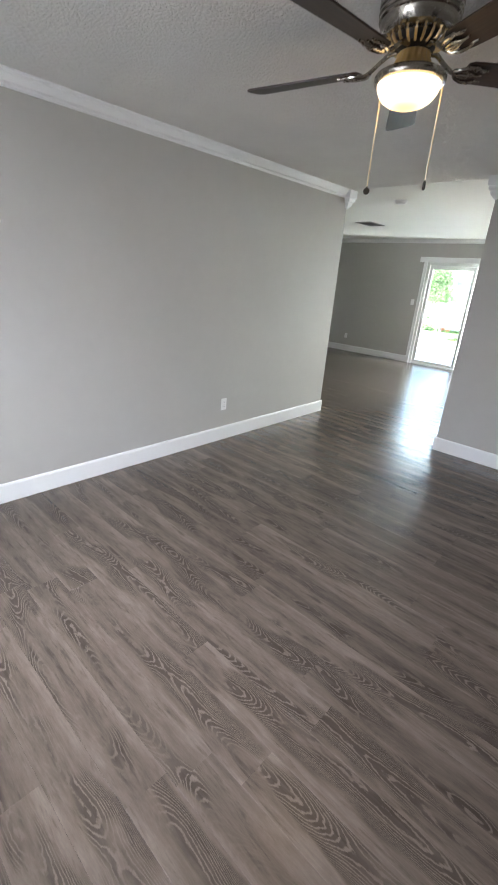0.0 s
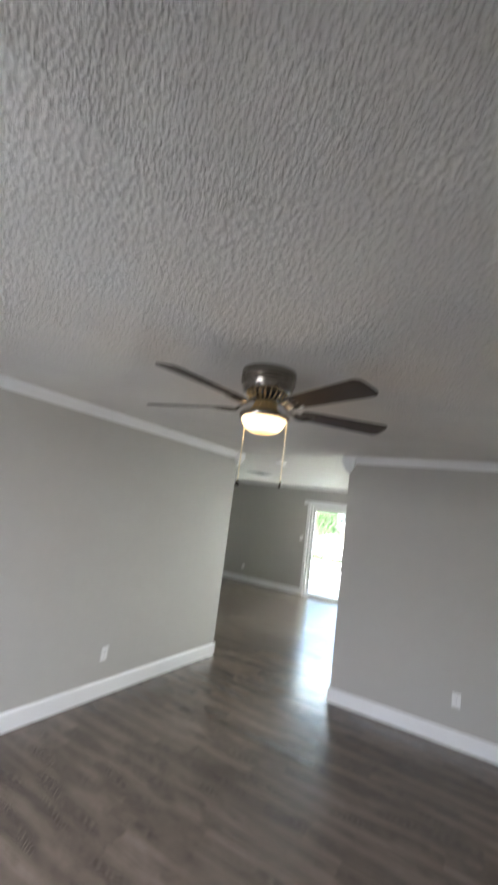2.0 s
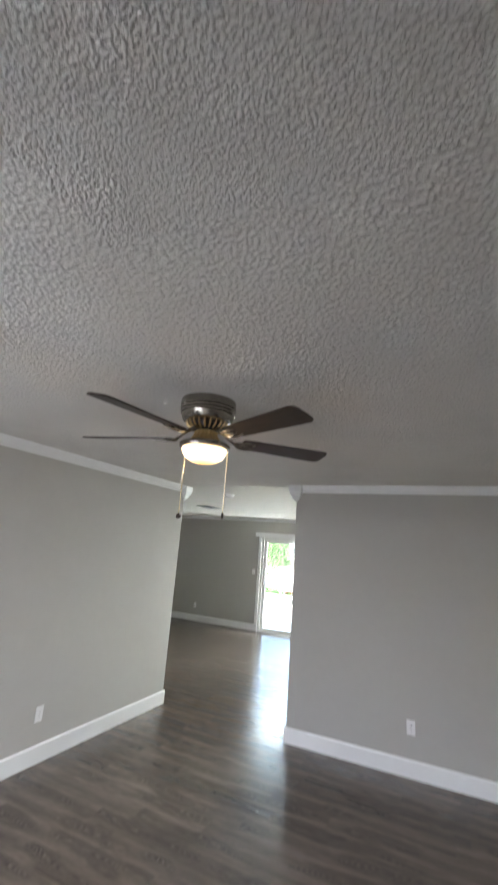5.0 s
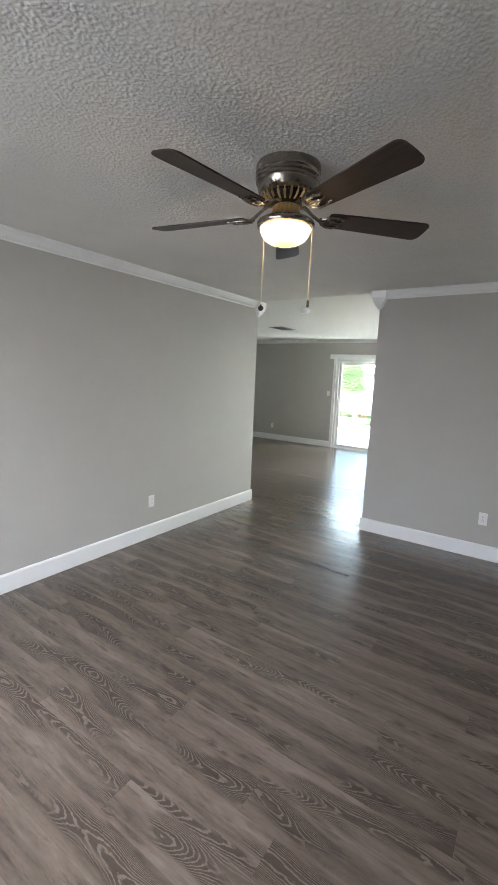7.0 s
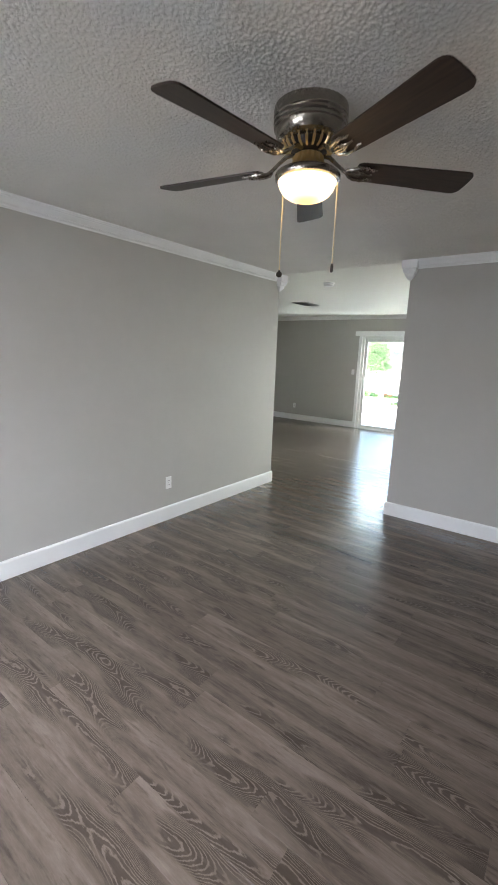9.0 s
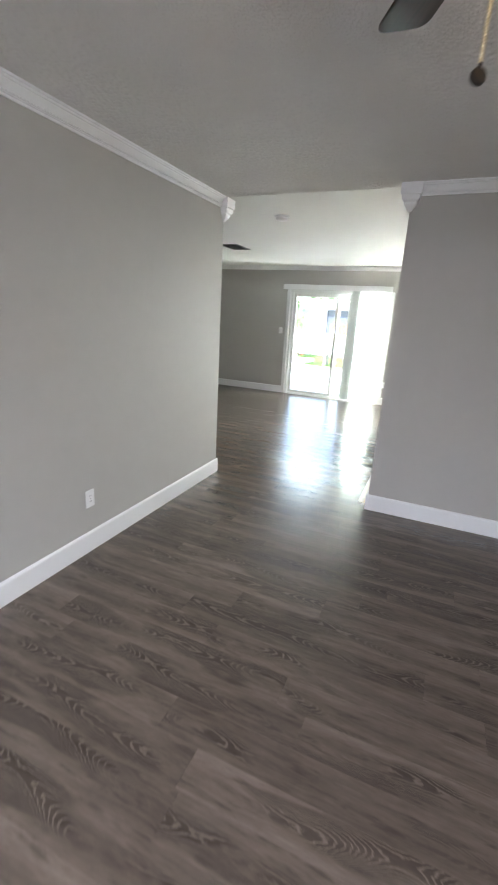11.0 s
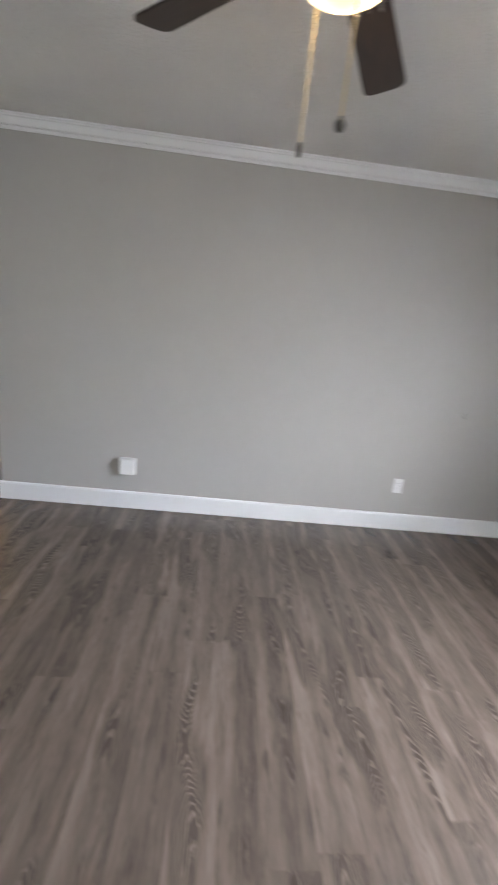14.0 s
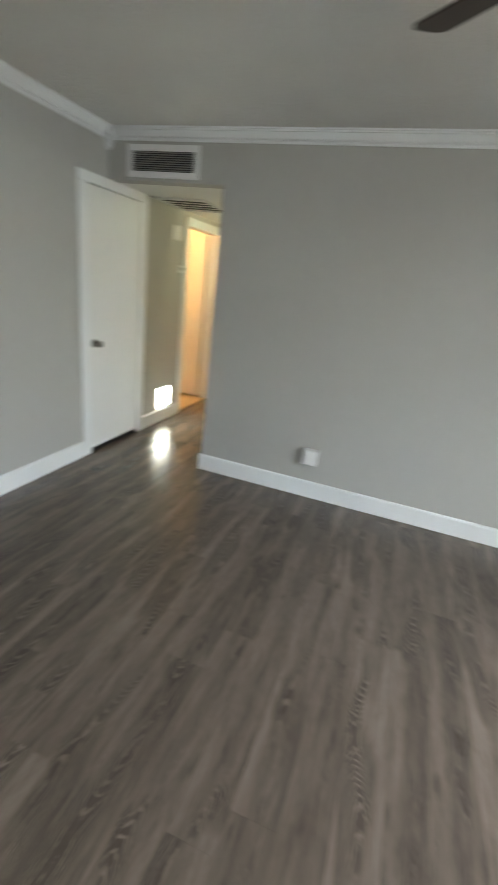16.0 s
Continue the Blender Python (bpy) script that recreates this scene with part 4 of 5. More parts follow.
# sliding glass door
door = thing("sliding_door", (0, FAR, 0), "white framed sliding glass door to the patio", "sliding door")
bm = bmesh.new()
for row in ((SLIDE_L, 0.004, 0, SLIDE_L + 0.055, 0.13, SLIDE_T), (SLIDE_R - 0.055, 0.004, 0, SLIDE_R, 0.13, SLIDE_T), (SLIDE_L + 0.055, 0.004, SLIDE_T - 0.06, SLIDE_R - 0.055, 0.13, SLIDE_T), (SLIDE_L + 0.055, 0.004, 0, SLIDE_R - 0.055, 0.13, 0.03)):
    box_into(bm, *row, bevel=0.004)
part("outer_frame", bm, VINYL, door)


def door_panel(x0, x1, y, stile):
    bm = bmesh.new()
    for row in ((x0, y, 0.03, x0 + stile, y + 0.038, 1.96), (x1 - stile, y, 0.03, x1, y + 0.038, 1.96), (x0 + stile, y, 1.895, x1 - stile, y + 0.038, 1.96), (x0 + stile, y, 0.03, x1 - stile, y + 0.038, 0.085)):
        box_into(bm, *row, bevel=0.004)
    panel = part("door_panel", bm, VINYL, door, "white framed glass panel")
    bm = bmesh.new()
    box_into(bm, x0 + stile, y + 0.016, 0.085, x1 - stile, y + 0.022, 1.895)
    pane = part("pane", bm, GLASS, panel, "clear glass pane")
    pane.visible_shadow = False
    return panel


slide_panel = door_panel(SLIDE_L + 0.056, -0.045, 0.030, 0.062)
door_panel(-0.095, SLIDE_R - 0.056, 0.078, 0.062)
bm = bmesh.new()
box_into(bm, SLIDE_L + 0.070, 0.008, 0.93, SLIDE_L + 0.092, 0.030, 1.13, 0.006)
part("pull_handle", bm, VINYL, slide_panel, "white vertical pull handle")
boxes("trim_sliding_door", [(SLIDE_L - 0.070, FAR - 0.018, 0.002, SLIDE_L, FAR, SLIDE_T), (SLIDE_R, FAR - 0.018, 0.002, SLIDE_R + 0.095, FAR, SLIDE_T)], TRIM, "white painted door casing", 0.003)
valance = thing("blind_valance", (0, FAR, 0), "white valance board over the sliding door", "valance")
bm = bmesh.new()
box_into(bm, -1.125, -0.112, 2.016, 0.890, -0.094, 2.108, 0.003)
part("front_board", bm, TRIM, valance)
bm = bmesh.new()
box_into(bm, -1.125, -0.094, 2.090, 0.890, -0.001, 2.108, 0.002)
part("top_board", bm, TRIM, valance)
for x in (-1.125, 0.872):
    bm = bmesh.new()
    box_into(bm, x, -0.094, 2.016, x + 0.018, -0.001, 2.089, 0.002)
    part("end_board", bm, TRIM, valance)

vertical = thing("vertical_blind", (0, FAR - 0.056, 0), "white vertical blind drawn aside, glowing where daylight strikes", "blinds")
bm = bmesh.new()
box_into(bm, -0.95, -0.022, 2.035, 0.868, 0.022, 2.075, 0.003)
part("head_rail", bm, PLASTIC, vertical)
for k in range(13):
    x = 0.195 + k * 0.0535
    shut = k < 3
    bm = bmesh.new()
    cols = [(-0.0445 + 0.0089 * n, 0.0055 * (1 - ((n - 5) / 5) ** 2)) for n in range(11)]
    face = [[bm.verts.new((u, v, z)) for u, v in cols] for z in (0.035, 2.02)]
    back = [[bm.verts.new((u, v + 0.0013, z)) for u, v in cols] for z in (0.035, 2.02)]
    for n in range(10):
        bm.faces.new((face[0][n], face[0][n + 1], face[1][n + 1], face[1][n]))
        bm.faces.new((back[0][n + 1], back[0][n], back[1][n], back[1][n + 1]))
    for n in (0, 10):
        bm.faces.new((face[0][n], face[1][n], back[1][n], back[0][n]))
    slat = part("vane", bm, SHADED_VANE if shut else SHEER, vertical, "vane in a shaded copy of the white vinyl" if shut else "white vane", True)
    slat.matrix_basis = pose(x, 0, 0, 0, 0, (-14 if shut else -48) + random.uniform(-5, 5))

# ---- hall ----
# flat box with a glowing white square face, set low on the wall
glow_panel = thing("glow_square", (4.725, 0, 0.27), "glowing white square panel low on the hall wall", "light")
bm = bmesh.new()
box_into(bm, -0.123, -0.022, -0.106, 0.123, -0.001, 0.106, 0.004)
part("base", bm, PLASTIC, glow_panel)
bm = bmesh.new()
box_into(bm, -0.118, -0.028, -0.100, 0.118, -0.0225, 0.100, 0.003)
part("lit_face", bm, PANEL_GLOW, glow_panel, "glowing white face")
thermostat = thing("thermostat", (4.99, 0, 1.57), "small pale wall thermostat", "thermostat")
bm = bmesh.new()
box_into(bm, -0.05, -0.022, -0.035, 0.05, 0, 0.035, 0.005)
part("case", bm, PLASTIC, thermostat)
bm = bmesh.new()
box_into(bm, -0.030, -0.0235, -0.012, 0.030, -0.0215, 0.018)
part("display", bm, LOUVRE, thermostat, "grey display")
chime = thing("door_chime", (4.88, 0, 1.895), "square off-white door chime box", "chime")
bm = bmesh.new()
box_into(bm, -0.075, -0.014, -0.065, 0.075, 0, 0.065, 0.005)
part("case", bm, PLASTIC, chime)
lamp = thing("bathroom_lamp", (5.45, 1.05, 2.38), "warm glowing bathroom ceiling globe", "lamp")
bm = bmesh.new()
lathe_into(bm, [(0, 0), (0.09, 0), (0.09, -0.02), (0.06, -0.03), (0, -0.03)], seg=28)
part("canopy", bm, STEEL, lamp, smooth=True)
bm = bmesh.new()
lathe_into(bm, [(0.06, -0.03), (0.10, -0.06), (0.115, -0.10), (0.10, -0.145), (0.06, -0.175), (0, -0.185)], seg=28)
part("globe", bm, BULB, lamp, "glowing warm globe", True)

# no lamp is seen here; this one is added to brighten the hall
hall_fill = thing("hall_fill", (5.45, -0.62, HALL_CEIL), "unseen glowing bowl lamp added to brighten the hall", "lamp")
bm = bmesh.new()
lathe_into(bm, [(0, 0), (0.10, 0), (0.10, -0.015), (0, -0.015)], seg=28)
part("canopy", bm, STEEL, hall_fill, smooth=True)
bm = bmesh.new()
lathe_into(bm, [(0.12, -0.016), (0.115, -0.04), (0.09, -0.065), (0.05, -0.08), (0, -0.085)], seg=28)
part("bowl", bm, HALL_FILL_GLOW, hall_fill, "glowing frosted bowl", True)

# ---- kitchen ----
peninsula = thing("kitchen_peninsula", (1.40, 3.10, 0), "off-white peninsula cabinet with a white end post", "kitchen cabinet")
bm = bmesh.new()
box_into(bm, 0.012, 0.004, 0.02, 1.99, 0.62, 0.885, 0.003)
part("body", bm, CABINET, peninsula)
bm = bmesh.new()
box_into(bm, -0.092, 0.0, 0.0, 0.010, 0.13, 0.885, 0.004)
part("end_post", bm, TRIM, peninsula, "white end post")
bm = bmesh.new()
box_into(bm, 0.012, -0.008, 0.003, 1.99, 0.003, 0.10, 0.002)
part("kick_board", bm, CABINET, peninsula)
top_ob = thing("countertop", (1.40, 3.10, 0.886), "grey speckled countertop with a rounded edge", "countertop")
bm = bmesh.new()
box_into(bm, -0.215, -0.06, 0, 1.99, 0.66, 0.038, 0.008, segments=2)
part("slab", bm, COUNTER, top_ob)


def bottle(name, x, y, z, profile, material, label, category, cap=None, cap_material=None):
    ob = thing(name, (x, y, z), label, category)
    bm = bmesh.new()
    lathe_into(bm, profile, seg=24)
    part("body", bm, material, ob, smooth=True)
    if cap:
        bm = bmesh.new()
        lathe_into(bm, cap, seg=20)
        part("cap", bm, cap_material, ob, smooth=True)
    return ob


TOP = 0.925
bottle("detergent_bottle", 1.40, 3.20, TOP, [(0, 0), (0.042, 0), (0.045, 0.01), (0.045, 0.13), (0.036, 0.16), (0.018, 0.185), (0.018, 0.20), (0, 0.20)], LAVENDER, "lavender plastic bottle on the counter", "bottle", [(0.0, 0.20), (0.021, 0.20), (0.021, 0.24), (0.014, 0.25), (0, 0.25)], LAVENDER)
bottle("soap_bottle", 1.66, 3.22, TOP, [(0, 0), (0.036, 0), (0.038, 0.01), (0.036, 0.09), (0.016, 0.105), (0, 0.105)], PAPER, "small white bottle with a black pump", "bottle", [(0, 0.105), (0.016, 0.105), (0.016, 0.13), (0.030, 0.135), (0.030, 0.15), (0, 0.152)], BLACK)
for x, y, w, h, name, label in ((1.245, 3.30, 0.13, 0.085, "paper_bag", "crumpled white bag on the counter"), (1.535, 3.26, 0.12, 0.10, "tissue_box", "white box on the counter"), (1.83, 3.3, 0.12, 0.10, "tissue_box", "white box on the counter")):
    ob = thing(name, (x, y, TOP), label, name.split("_")[1])
    bm = bmesh.new()
    made = box_into(bm, -w / 2, -0.06, 0, w / 2, 0.06, h, 0.012, segments=2)
    for v in made:
        if v.is_valid and v.co.z > 0.02:
            v.co += Vector((random.uniform(-1, 1), random.uniform(-1, 1), random.uniform(-1, 1))) * (0.008 if name == "paper_bag" else 0.001)
    part("body", bm, PAPER, ob, smooth=True)
counter_far = thing("sink_cabinet", (1.62, FAR - 0.62, 0), "off-white sink cabinet under the kitchen window", "kitchen cabinet")
bm = bmesh.new()
box_into(bm, 0, 0, 0.003, 1.77, 0.60, 0.885, 0.003)
part("body", bm, CABINET, counter_far)
for x in (0.02, 0.46, 0.90, 1.34):
    bm = bmesh.new()
    box_into(bm, x, -0.018, 0.12, x + 0.42, 0.0, 0.86, 0.004)
    part("door", bm, CABINET, counter_far)
sink_top = thing("countertop", (1.62, FAR - 0.62, 0.886), "grey speckled countertop below the window", "countertop")
bm = bmesh.new()
box_into(bm, -0.015, -0.025, 0, 1.77, 0.60, 0.038, 0.006, segments=2)
part("slab", bm, COUNTER, sink_top)
faucet = thing("kitchen_faucet", (1.92, FAR - 0.14, 0.924), "steel gooseneck kitchen faucet under the window", "faucet")
bm = bmesh.new()
tube_into(bm, [(0, 0, 0), (0, 0, 0.18), (0, -0.02, 0.25), (0, -0.07, 0.285), (0, -0.13, 0.27), (0, -0.155, 0.22)], 0.013, 10)
part("spout", bm, STEEL, faucet, smooth=True)
bm = bmesh.new()
tube_into(bm, [(0.02, 0, 0.05), (0.07, 0, 0.09)], 0.008, 8)
part("lever", bm, STEEL, faucet, smooth=True)
down = thing("recessed_light", (1.90, 3.90, CEIL), "lit round recessed kitchen ceiling light", "light")
bm = bmesh.new()
lathe_into(bm, [(0.062, -0.001), (0.085, -0.001), (0.085, -0.006), (0.066, -0.009), (0.062, -0.006)], seg=36)
part("trim_ring", bm, PLASTIC, down, smooth=True)
bm = bmesh.new()
lathe_into(bm, [(0, -0.004), (0.062, -0.004), (0.062, -0.001), (0, -0.001)], seg=36)
part("lens", bm, DOWNLIGHT_GLOW, down, "glowing lens")

# ---- outdoors ----
GROUND = -0.16
bm = bmesh.new()
box_into(bm, -400, -400, GROUND - 1, 400, 400, GROUND)
structure("ground", bm, GRASS_SOIL, "flat lawn and bare ground")
boxes("patio", [(-4.6, FAR + 0.15, GROUND - 0.1, 3.6, 10.6, -0.04), (-7.4, 10.604, GROUND - 0.1, -2.7, 13.1, -0.04)], CONCRETE, "pale concrete patio slab")
boxes("porch", [(-0.5, -8.88, GROUND - 0.1, 9.4, SOUTH - 0.13, -0.02)], CONCRETE, "pale concrete porch slab")
boxes("foundation", [(WEST_B - 0.12, SOUTH - 0.12, GROUND - 0.1, 6.4, FAR + 0.14, -0.055)], CONCRETE, "concrete house foundation")


def scatter_grass(x0, x1, y0, y1, count, seed):
    rng = random.Random(seed)
    verts, faces = [], []
    for _ in range(count):
        x, y, a, h = rng.uniform(x0, x1), rng.uniform(y0, y1), rng.uniform(0, 6.28), rng.uniform(0.05, 0.13)
        w, lean = 0.006, rng.uniform(-0.05, 0.05)
        n = len(verts)
        verts += [(x - w * math.cos(a), y - w * math.sin(a), GROUND), (x + w * math.cos(a), y + w * math.sin(a), GROUND), (x + lean * math.sin(a), y + lean * math.cos(a), GROUND + h)]
        faces.append((n, n + 1, n + 2))
    me = bpy.data.meshes.new("lawn_grass")
    me.from_pydata(verts, [], faces)
    me.materials.append(BLADES_OF_GRASS)
    return tagged(new("lawn_grass", me), "bright green lawn grass beyond the patio", "grass", kind="stuff")


scatter_grass(-9.0, 3.0, 10.65, 15.9, 30000, 5)

house = thing("neighbour_house", (-3.0, 16.0, GROUND), "low white stucco house with large windows and a lattice", "house")
bm = bmesh.new()
box_into(bm, -1.4, 0.0, 0, 9.0, 0.2, 0.98)
box_into(bm, -1.4, 0.0, 2.02, 9.0, 0.2, 2.30)
for x0, x1 in ((-1.4, -1.28), (-0.42, -0.12), (1.12, 1.24), (2.0, 9.0)):
    box_into(bm, x0, 0.0, 0.98, x1, 0.2, 2.02)
box_into(bm, -1.4, 0.2, 0, 9.0, 5.0, 2.30)
part("wall", bm, STUCCO, house)
bm = bmesh.new()
box_into(bm, -1.7, -0.25, 2.30, 9.4, 5.4, 2.42, 0.01)
part("roof", bm, ROOF, house, "flat white roof edge")
for x0, x1, curtain in ((-0.12, 1.12, True), (1.24, 2.0, True)):
    bm = bmesh.new()
    box_into(bm, x0, 0.10, 0.98, x1, 0.12, 2.02)
    win = part("window", bm, FAR_GLASS, house, "dark window pane")
    bm = bmesh.new()
    box_into(bm, x0 + 0.22, 0.086, 1.0, x1 - 0.1, 0.096, 1.42)
    part("curtain", bm, ORANGE_CURTAIN, win, "orange curtain")
bm = bmesh.new()
for k in range(-6, 14):
    for s in (1, -1):
        a, b = Vector((-1.28 + 0.09 * k, 0.1 + 0.01 * s, 0.98 if s > 0 else 2.02)), Vector((-1.28 + 0.09 * k + 1.04, 0.1 + 0.01 * s, 2.02 if s > 0 else 0.98))
        t0, t1 = max(0, (-1.28 - a.x) / 1.04), min(1, (-0.42 - a.x) / 1.04)
        if t1 > t0:
            tube_into(bm, [a.lerp(b, t0), a.lerp(b, t1)], 0.014, 4)
tagged(part("lattice", bm, STUCCO, house, "white diagonal lattice"), kind="stuff")
bm = bmesh.new()
box_into(bm, -1.28, 0.15, 0.98, -0.42, 0.17, 2.02)
part("window", bm, FAR_GLASS, house, "shaded pane behind the lattice")
bench = thing("garden_bench", (-2.6, 12.2, GROUND), "weathered grey garden bench on the lawn", "bench")
for y in (-0.18, -0.06, 0.06, 0.18):
    bm = bmesh.new()
    box_into(bm, -0.7, y - 0.05, 0.40, 0.7, y + 0.05, 0.43, 0.004)
    part("seat_slat", bm, WOOD_GREY, bench)
for x in (-0.6, 0.6):
    for y in (-0.18, 0.18):
        bm = bmesh.new()
        box_into(bm, x - 0.035, y - 0.035, 0, x + 0.035, y + 0.035, 0.40, 0.004)
        part("leg", bm, WOOD_GREY, bench)
for x, y, s in ((-4.02, 14.9, 0.55), (-3.72, 14.7, 0.45)):
    pot = thing("flower_pot", (x, y, GROUND), "terracotta pot with a leafy green plant", "plant pot", "garden pots")
    bm = bmesh.new()
    lathe_into(bm, [(0, 0), (0.12 * s, 0), (0.17 * s, 0.24 * s), (0.19 * s, 0.25 * s), (0.19 * s, 0.29 * s), (0.16 * s, 0.29 * s), (0.15 * s, 0.25 * s), (0, 0.25 * s)], seg=24)
    part("pot", bm, TERRACOTTA, pot, smooth=True)
    bm = bmesh.new()
    rng = random.Random(int(x * 100))
    for _ in range(160):
        a, r, z = rng.uniform(0, 6.28), rng.uniform(0, 0.32) * s, rng.uniform(0.28, 0.62) * s
        mid, w = Vector((r * math.cos(a), r * math.sin(a), z)), 0.05 * s
        d, u = Vector((math.cos(a), math.sin(a), rng.uniform(-0.3, 0.9))).normalized(), Vector((-math.sin(a), math.cos(a), rng.uniform(-0.4, 0.4))).normalized()
        bm.faces.new([bm.verts.new(p) for p in (mid - d * w, mid + u * w * 0.4, mid + d * w, mid - u * w * 0.4)])
    part("foliage", bm, LEAF, pot, "green leaves")


def palm(x, y, height, seed):
    rng = random.Random(seed)
    ob = thing("palm_tree", (x, y, GROUND), "slender palm with a drooping green crown", "tree", "palm trees")
    bm = bmesh.new()
    tube_into(bm, [(0.03 * math.sin(k), 0.02 * k, height * k / 8) for k in range(9)], [0.11 - 0.006 * k for k in range(9)], 10)
    part("trunk", bm, BARK, ob, smooth=True)
    bm = bmesh.new()
    for k in range(34):
        a, up, reach = rng.uniform(0, 6.28), rng.uniform(-0.5, 1.0), rng.uniform(0.9, 1.5)
        spine = []
        for n in range(9):
            t = n / 8
            spine.append(Vector((math.cos(a) * reach * t, 0.16 + math.sin(a) * reach * t, height + 0.9 * up * t - (0.9 + 0.4 * rng.random()) * t * t)))
        for n in range(8):
            p, d = spine[n], (spine[n + 1] - spine[n])
            side = d.cross(Vector((0, 0, 1))).normalized()
            for s in (1, -1):
                for half in (0, 0.5):
                    q = p + d * half
                    tip = q + side * s * 0.30 * (1 - 0.6 * abs(n / 8 - 0.4)) + d * 0.6 + Vector((0, 0, -0.14 - 0.1 * rng.random()))
                    bm.faces.new([bm.verts.new(v) for v in (q, q + d * 0.22, tip)])
    part("crown", bm, FROND, ob, "feathery green fronds")


palm(-7.2, 15.5, 2.6, 8)


def leafy_tree(x, y, seed):
    """A young tree: thin trunk, forking limbs and a crown of leaf clumps with gaps."""
    rng = random.Random(seed)
    ob = thing("garden_tree", (x, y, GROUND), "young leafy tree with a thin trunk by the patio", "tree")
    bm = bmesh.new()
    tube_into(bm, [(0, 0, 0), (0.015, 0.01, 0.5), (-0.01, 0, 1.0), (-0.03, 0.02, 1.6), (-0.05, 0, 2.3)], [0.035, 0.03, 0.027, 0.02, 0.01], 9)
    tips = []
    for k in range(16):
        a, z, up = k * 2.4, 1.0 + 0.085 * k, rng.uniform(0.15, 0.6)
        reach = rng.uniform(0.4, 0.68) * (1 - 0.25 * k / 16)
        end = Vector((-0.09 + math.cos(a) * reach, math.sin(a) * reach, z + up))
        tube_into(bm, [(-0.02, 0, z), (end.x * 0.5, end.y * 0.5, z + up * 0.65), tuple(end)], [0.014, 0.009, 0.004], 6)
        tips += [end, Vector((end.x * 0.6, end.y * 0.6, z + up * 0.7)), end + Vector((0.05, 0, -0.25))]
    part("trunk", bm, BARK, ob, smooth=True)
    bm = bmesh.new()
    for tip in tips:
        for _ in range(85):
            mid = tip + Vector((rng.gauss(0, 0.13), rng.gauss(0, 0.13), rng.gauss(0, 0.13)))
            d = Vector((rng.uniform(-1, 1), rng.uniform(-1, 1), rng.uniform(-0.8, 0.6))).normalized()
            u = d.orthogonal().normalized()
            bm.faces.new([bm.verts.new(p) for p in (mid - d * 0.05, mid + u * 0.022, mid + d * 0.05, mid - u * 0.022)])
    part("crown", bm, FROND, ob, "light green leaves")


leafy_tree(-4.24, 14.2, 6)
garden_wall = thing("garden_wall", (-9.0, 16.1, GROUND), "low white garden wall in the sun", "wall")
bm = bmesh.new()
box_into(bm, 0, 0, 0, 4.55, 0.14, 1.05, 0.01)
part("wall", bm, STUCCO, garden_wall)
bm = bmesh.new()
box_into(bm, -0.02, -0.03, 1.051, 4.57, 0.17, 1.11, 0.008)
part("coping", bm, CONCRETE, garden_wall, "pale coping")


def shrub(x, y, w, h, seed):
    rng = random.Random(seed)
    ob = thing("shrub", (x, y, GROUND), "loose leafy green garden shrub", "shrub", "garden shrubs")
    bm = bmesh.new()
    for k in range(7):
        a = k * 0.9
        tube_into(bm, [(0, 0, 0), (0.4 * w * math.cos(a), 0.4 * w * math.sin(a), 0.7 * h)], [0.02, 0.008], 5)
    part("stems", bm, BARK, ob)
    bm = bmesh.new()
    for _ in range(700):
        a, e, r = rng.uniform(0, 6.28), rng.uniform(-0.2, 1.5), rng.uniform(0.55, 1.0)
        mid = Vector((w * r * math.cos(a) * math.cos(e), w * r * math.sin(a) * math.cos(e), h * 0.35 + h * 0.62 * r * math.sin(e)))
        d = Vector((rng.uniform(-1, 1), rng.uniform(-1, 1), rng.uniform(-0.5, 1))).normalized()
        u = d.orthogonal().normalized()
        bm.faces.new([bm.verts.new(p) for p in (mid - d * 0.06, mid + u * 0.03, mid + d * 0.06, mid - u * 0.03)])
    part("foliage", bm, LEAF, ob, "green leaves")


for n, (x, y, w, h) in enumerate(((-5.6, 15.2, 0.9, 1.5), (-6.6, 14.6, 1.0, 1.9), (-4.48, 14.0, 0.34, 0.30), (-8.0, 15.0, 1.1, 2.2))):
    shrub(x, y, w, h, 20 + n)



def tall_hedge(x0, x1, y, low, high, seed):
    """A loose row of tall shrubs: stems and an uneven mass of leaves."""
    rng = random.Random(seed)
    ob = thing("hedge", ((x0 + x1) / 2, y, GROUND), "tall uneven green hedge behind the white house", "hedge")
    half = (x1 - x0) / 2
    bm = bmesh.new()
    for k in range(int(2 * half / 0.9)):
        x = -half + 0.5 + k * 0.9
        tube_into(bm, [(x, 0, 0), (x + rng.uniform(-0.2, 0.2), 0.1, low), (x + rng.uniform(-0.3, 0.3), 0.2, high * 0.8)], [0.06, 0.045, 0.015], 6)
    part("stems", bm, BARK, ob)
    bm = bmesh.new()
    for _ in range(9000):
        x = rng.uniform(-half, half)
        top = high * (0.82 + 0.10 * math.sin(1.7 * x) + 0.08 * math.sin(4.1 * x + 1))
        mid = Vector((x, rng.gauss(0, 0.45), rng.uniform(low * 0.4, top)))
        d = Vector((rng.uniform(-1, 1), rng.uniform(-1, 1), rng.uniform(-0.6, 0.8))).normalized()
        u = d.orthogonal().normalized()
        bm.faces.new([bm.verts.new(p) for p in (mid - d * 0.13, mid + u * 0.06, mid + d * 0.13, mid - u * 0.06)])
    part("foliage", bm, LEAF, ob, "dense green leaves")


tall_hedge(-9.5, 5.0, 23.0, 1.5, 4.2, 31)

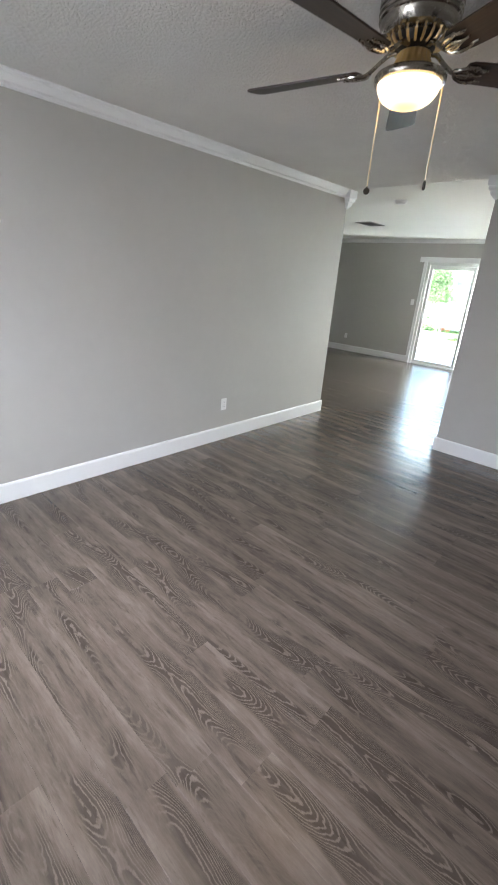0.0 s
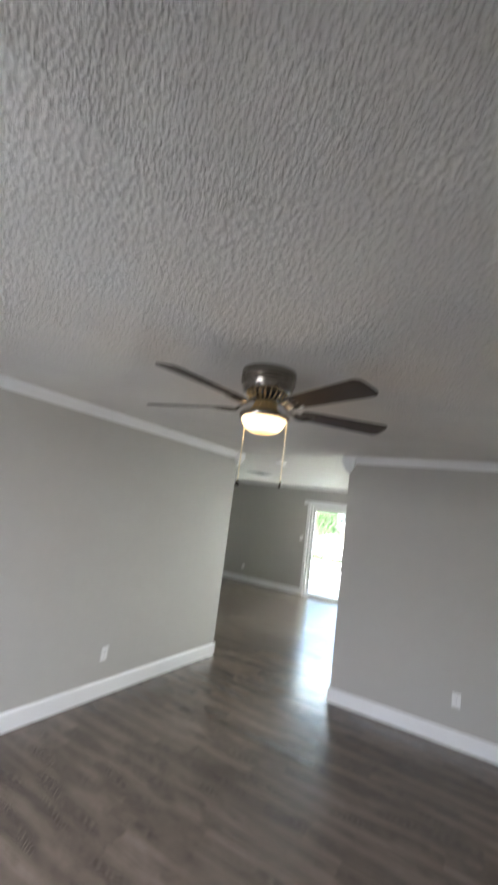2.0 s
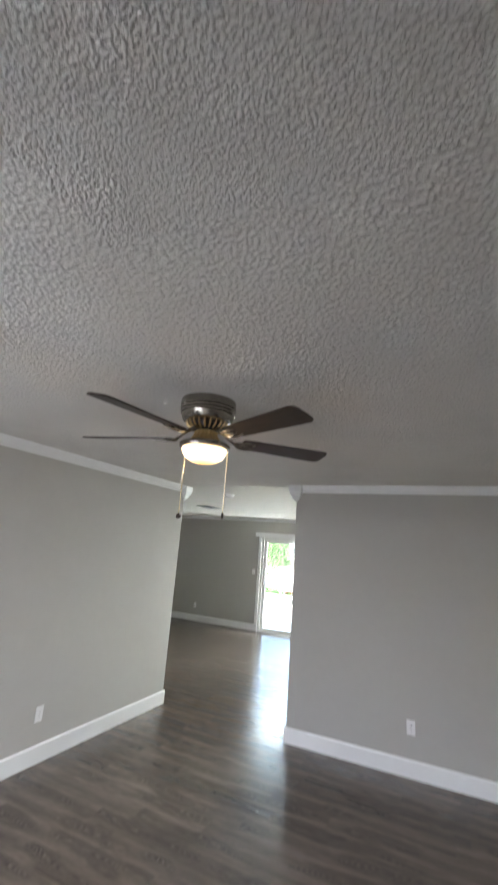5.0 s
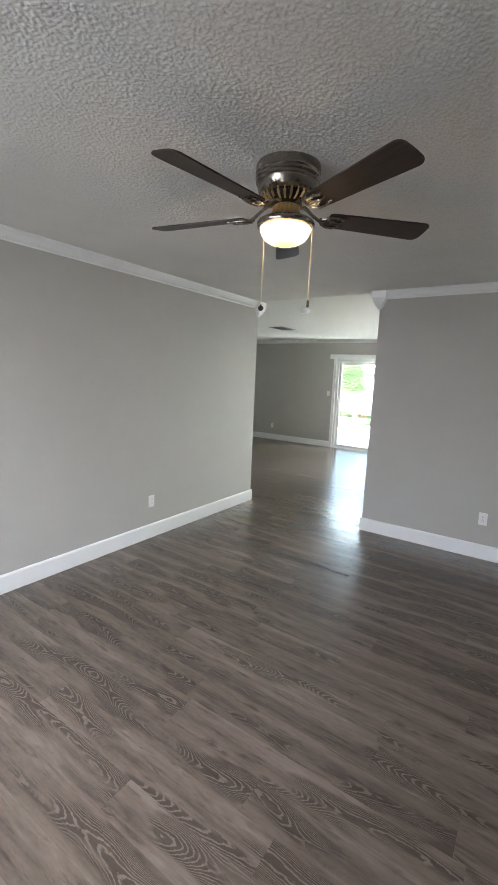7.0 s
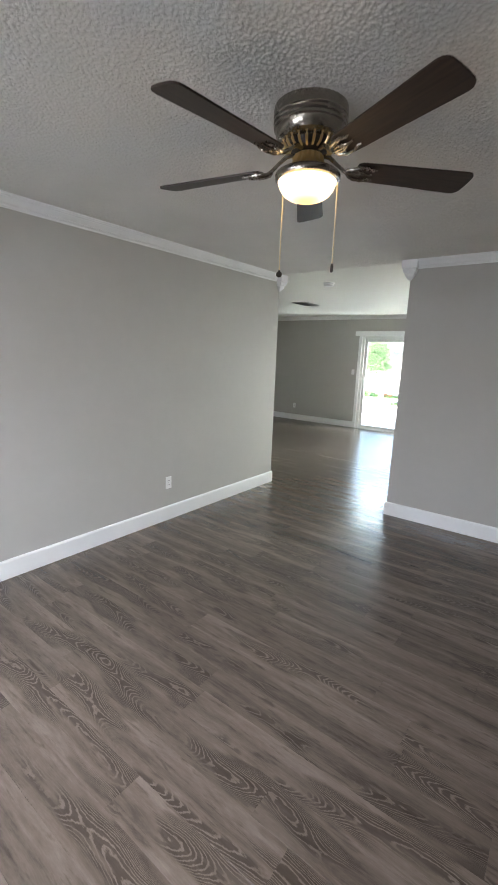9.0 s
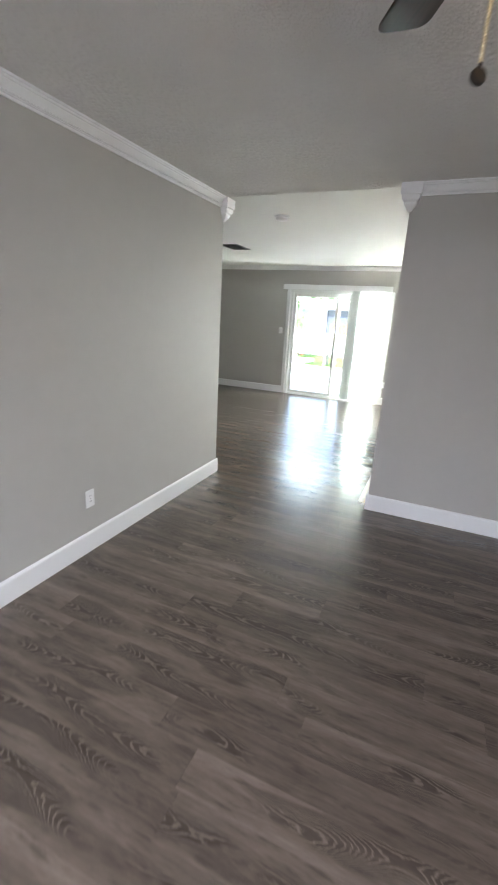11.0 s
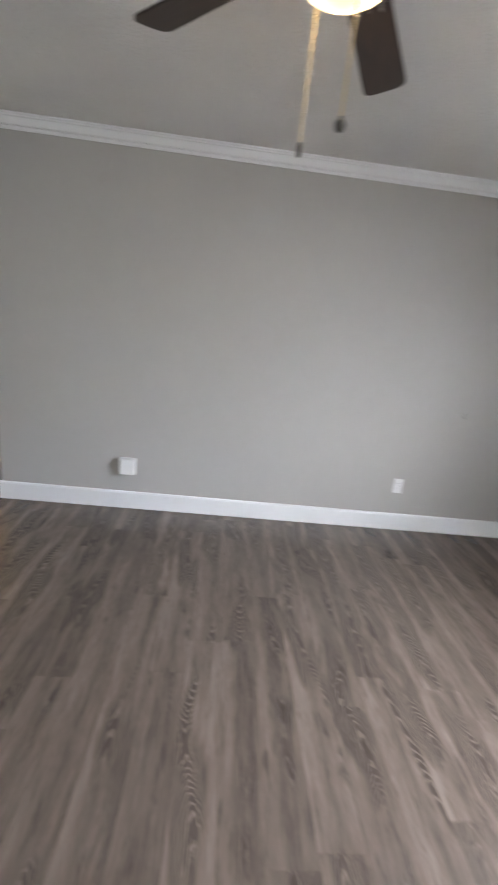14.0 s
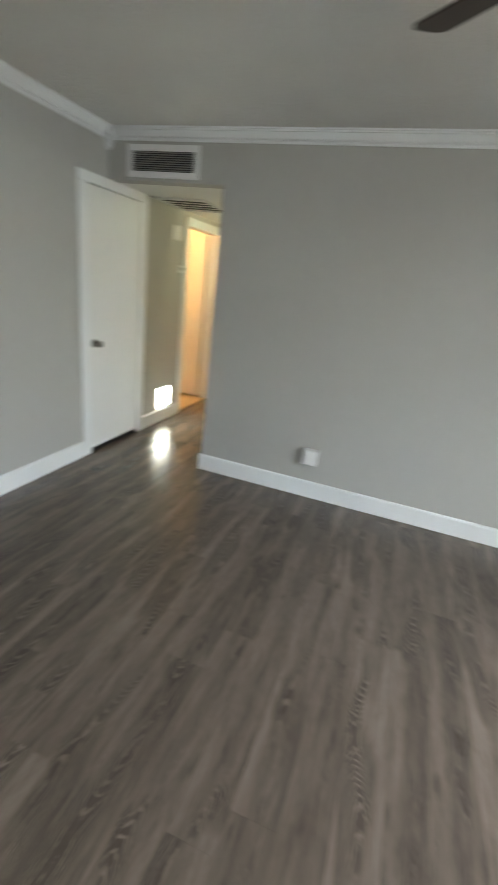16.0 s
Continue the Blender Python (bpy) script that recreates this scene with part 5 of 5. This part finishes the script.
# porch side, seen through the gap of the front door
brick_wall = thing("brick_wall", (3.2, -8.9, GROUND), "pinkish brick wall across the porch", "wall")
bm = bmesh.new()
box_into(bm, -1.6, 0.008, 0, 5.6, 0.2, 2.5)
part("core", bm, MORTAR, brick_wall)
bm = bmesh.new()
for row in range(33):
    for k in range(32):
        x = -1.6 + k * 0.224 + (0.112 if row % 2 else 0)
        if x + 0.214 < 5.6:
            box_into(bm, x, 0.0, row * 0.075 + 0.006, x + 0.214, 0.0085, row * 0.075 + 0.068)
tagged(part("bricks", bm, PINK_BRICK, brick_wall, "pinkish bricks"), kind="stuff")
beam = thing("porch_beam", (2.0, -6.35, 2.04), "red painted porch roof beam", "beam")
bm = bmesh.new()
box_into(bm, -2.4, -0.06, 0, 3.0, 0.06, 0.30, 0.004)
part("board", bm, RED_PAINT, beam)
for x in (-2.2, 2.9):
    bm = bmesh.new()
    box_into(bm, x - 0.05, -0.05, -2.055, x + 0.05, 0.05, -0.001, 0.004)
    part("post", bm, STUCCO, beam)

# ---- floor pieces ----
floor = boxes("floor", [(WEST_B, SOUTH, -0.05, 1.40, FAR, -0.0062), (1.40, SOUTH, -0.05, 6.3, THICK * 0.3, -0.0062)], UNDERLAY, "grey-brown limed oak vinyl plank floor")
PLANK_L, PLANK_W, GAP = 1.22, 0.152, 0.0004
plank_meshes = {}


def plank_mesh(length, width):
    key = (round(length, 3), round(width, 3))
    if key not in plank_meshes:
        l, w, e = length / 2 - GAP / 2, width / 2 - GAP / 2, 0.0006
        verts = [(sx * l, sy * w, -0.006) for sx, sy in ((-1, -1), (1, -1), (1, 1), (-1, 1))]
        verts += [(sx * l, sy * w, -e * 0.6) for sx, sy in ((-1, -1), (1, -1), (1, 1), (-1, 1))]
        verts += [(sx * (l - e), sy * (w - e), 0) for sx, sy in ((-1, -1), (1, -1), (1, 1), (-1, 1))]
        faces = [(8, 9, 10, 11)] + [(a + k, a + (k + 1) % 4, a + 4 + (k + 1) % 4, a + 4 + k) for a in (0, 4) for k in range(4)]
        me = bpy.data.meshes.new("plank")
        me.from_pydata(verts, [], faces)
        me.materials.append(PLANK)
        plank_meshes[key] = me
    return plank_meshes[key]


def lay_row(y0, y1, x0, x1, offset, parent):
    x = x0 - offset
    while x < x1 - 0.001:
        a, b = max(x, x0), min(x + PLANK_L, x1)
        if b - a > 0.02:
            ob = new("plank", plank_mesh(b - a, y1 - y0))
            ob.parent = parent
            ob.matrix_basis = Matrix.Translation(((a + b) / 2, (y0 + y1) / 2, 0))
        x += PLANK_L


stagger = random.Random(11)
rows_south, rows_north = int(-SOUTH / PLANK_W) + 1, int(FAR / PLANK_W) + 1
for k in range(rows_south):
    y1, y0 = -k * PLANK_W, max(SOUTH, -(k + 1) * PLANK_W)
    lay_row(y0, y1, WEST, 6.3 if y1 > HALL_Y else EAST, stagger.uniform(0.05, 1.15), floor)
for k in range(rows_north):
    y0, y1 = k * PLANK_W, min(FAR, (k + 1) * PLANK_W)
    lay_row(y0, y1, WEST if k == 0 else WEST_B, 1.40, stagger.uniform(0.05, 1.15), floor)
lay_row(THICK, PLANK_W, WEST_B, WEST, 0.4, floor)
lay_row(0.0, THICK, 1.40, OPEN_R, 0.4, floor)

kitchen_floor = boxes("floor_kitchen", [(1.445, THICK, -0.05, KITCHEN_E, FAR, -0.0065)], GROUT, "beige ceramic kitchen tile floor")
tile_me = bpy.data.meshes.new("tile")
h, e = 0.1625, 0.003
tv = [(sx * h, sy * h, -0.006) for sx, sy in ((-1, -1), (1, -1), (1, 1), (-1, 1))] + [(sx * (h - e), sy * (h - e), 0.0) for sx, sy in ((-1, -1), (1, -1), (1, 1), (-1, 1))]
tile_me.from_pydata(tv, [], [(4, 5, 6, 7)] + [(k, (k + 1) % 4, 4 + (k + 1) % 4, 4 + k) for k in range(4)])
tile_me.materials.append(TILE)
for r in range(14):
    for c in range(5):
        ob = new("tile", tile_me)
        ob.parent = kitchen_floor
        ob.matrix_basis = Matrix.Translation((1.61 + c * 0.332, 0.29 + r * 0.332, -0.001))
boxes("threshold", [(1.402, THICK + 0.004, -0.03, 1.445, 3.098, 0.006)], STRIP, "pale metal threshold strip between planks and tile", 0.003)
boxes("floor_bathroom", [(5.0, THICK * 0.3, -0.05, 6.1, 2.0, -0.004)], TILE, "beige bathroom tile floor")
boxes("floor_closet", [(3.56, 0.032, -0.05, 4.34, 0.8, -0.004)], UNDERLAY, "dark closet floor")
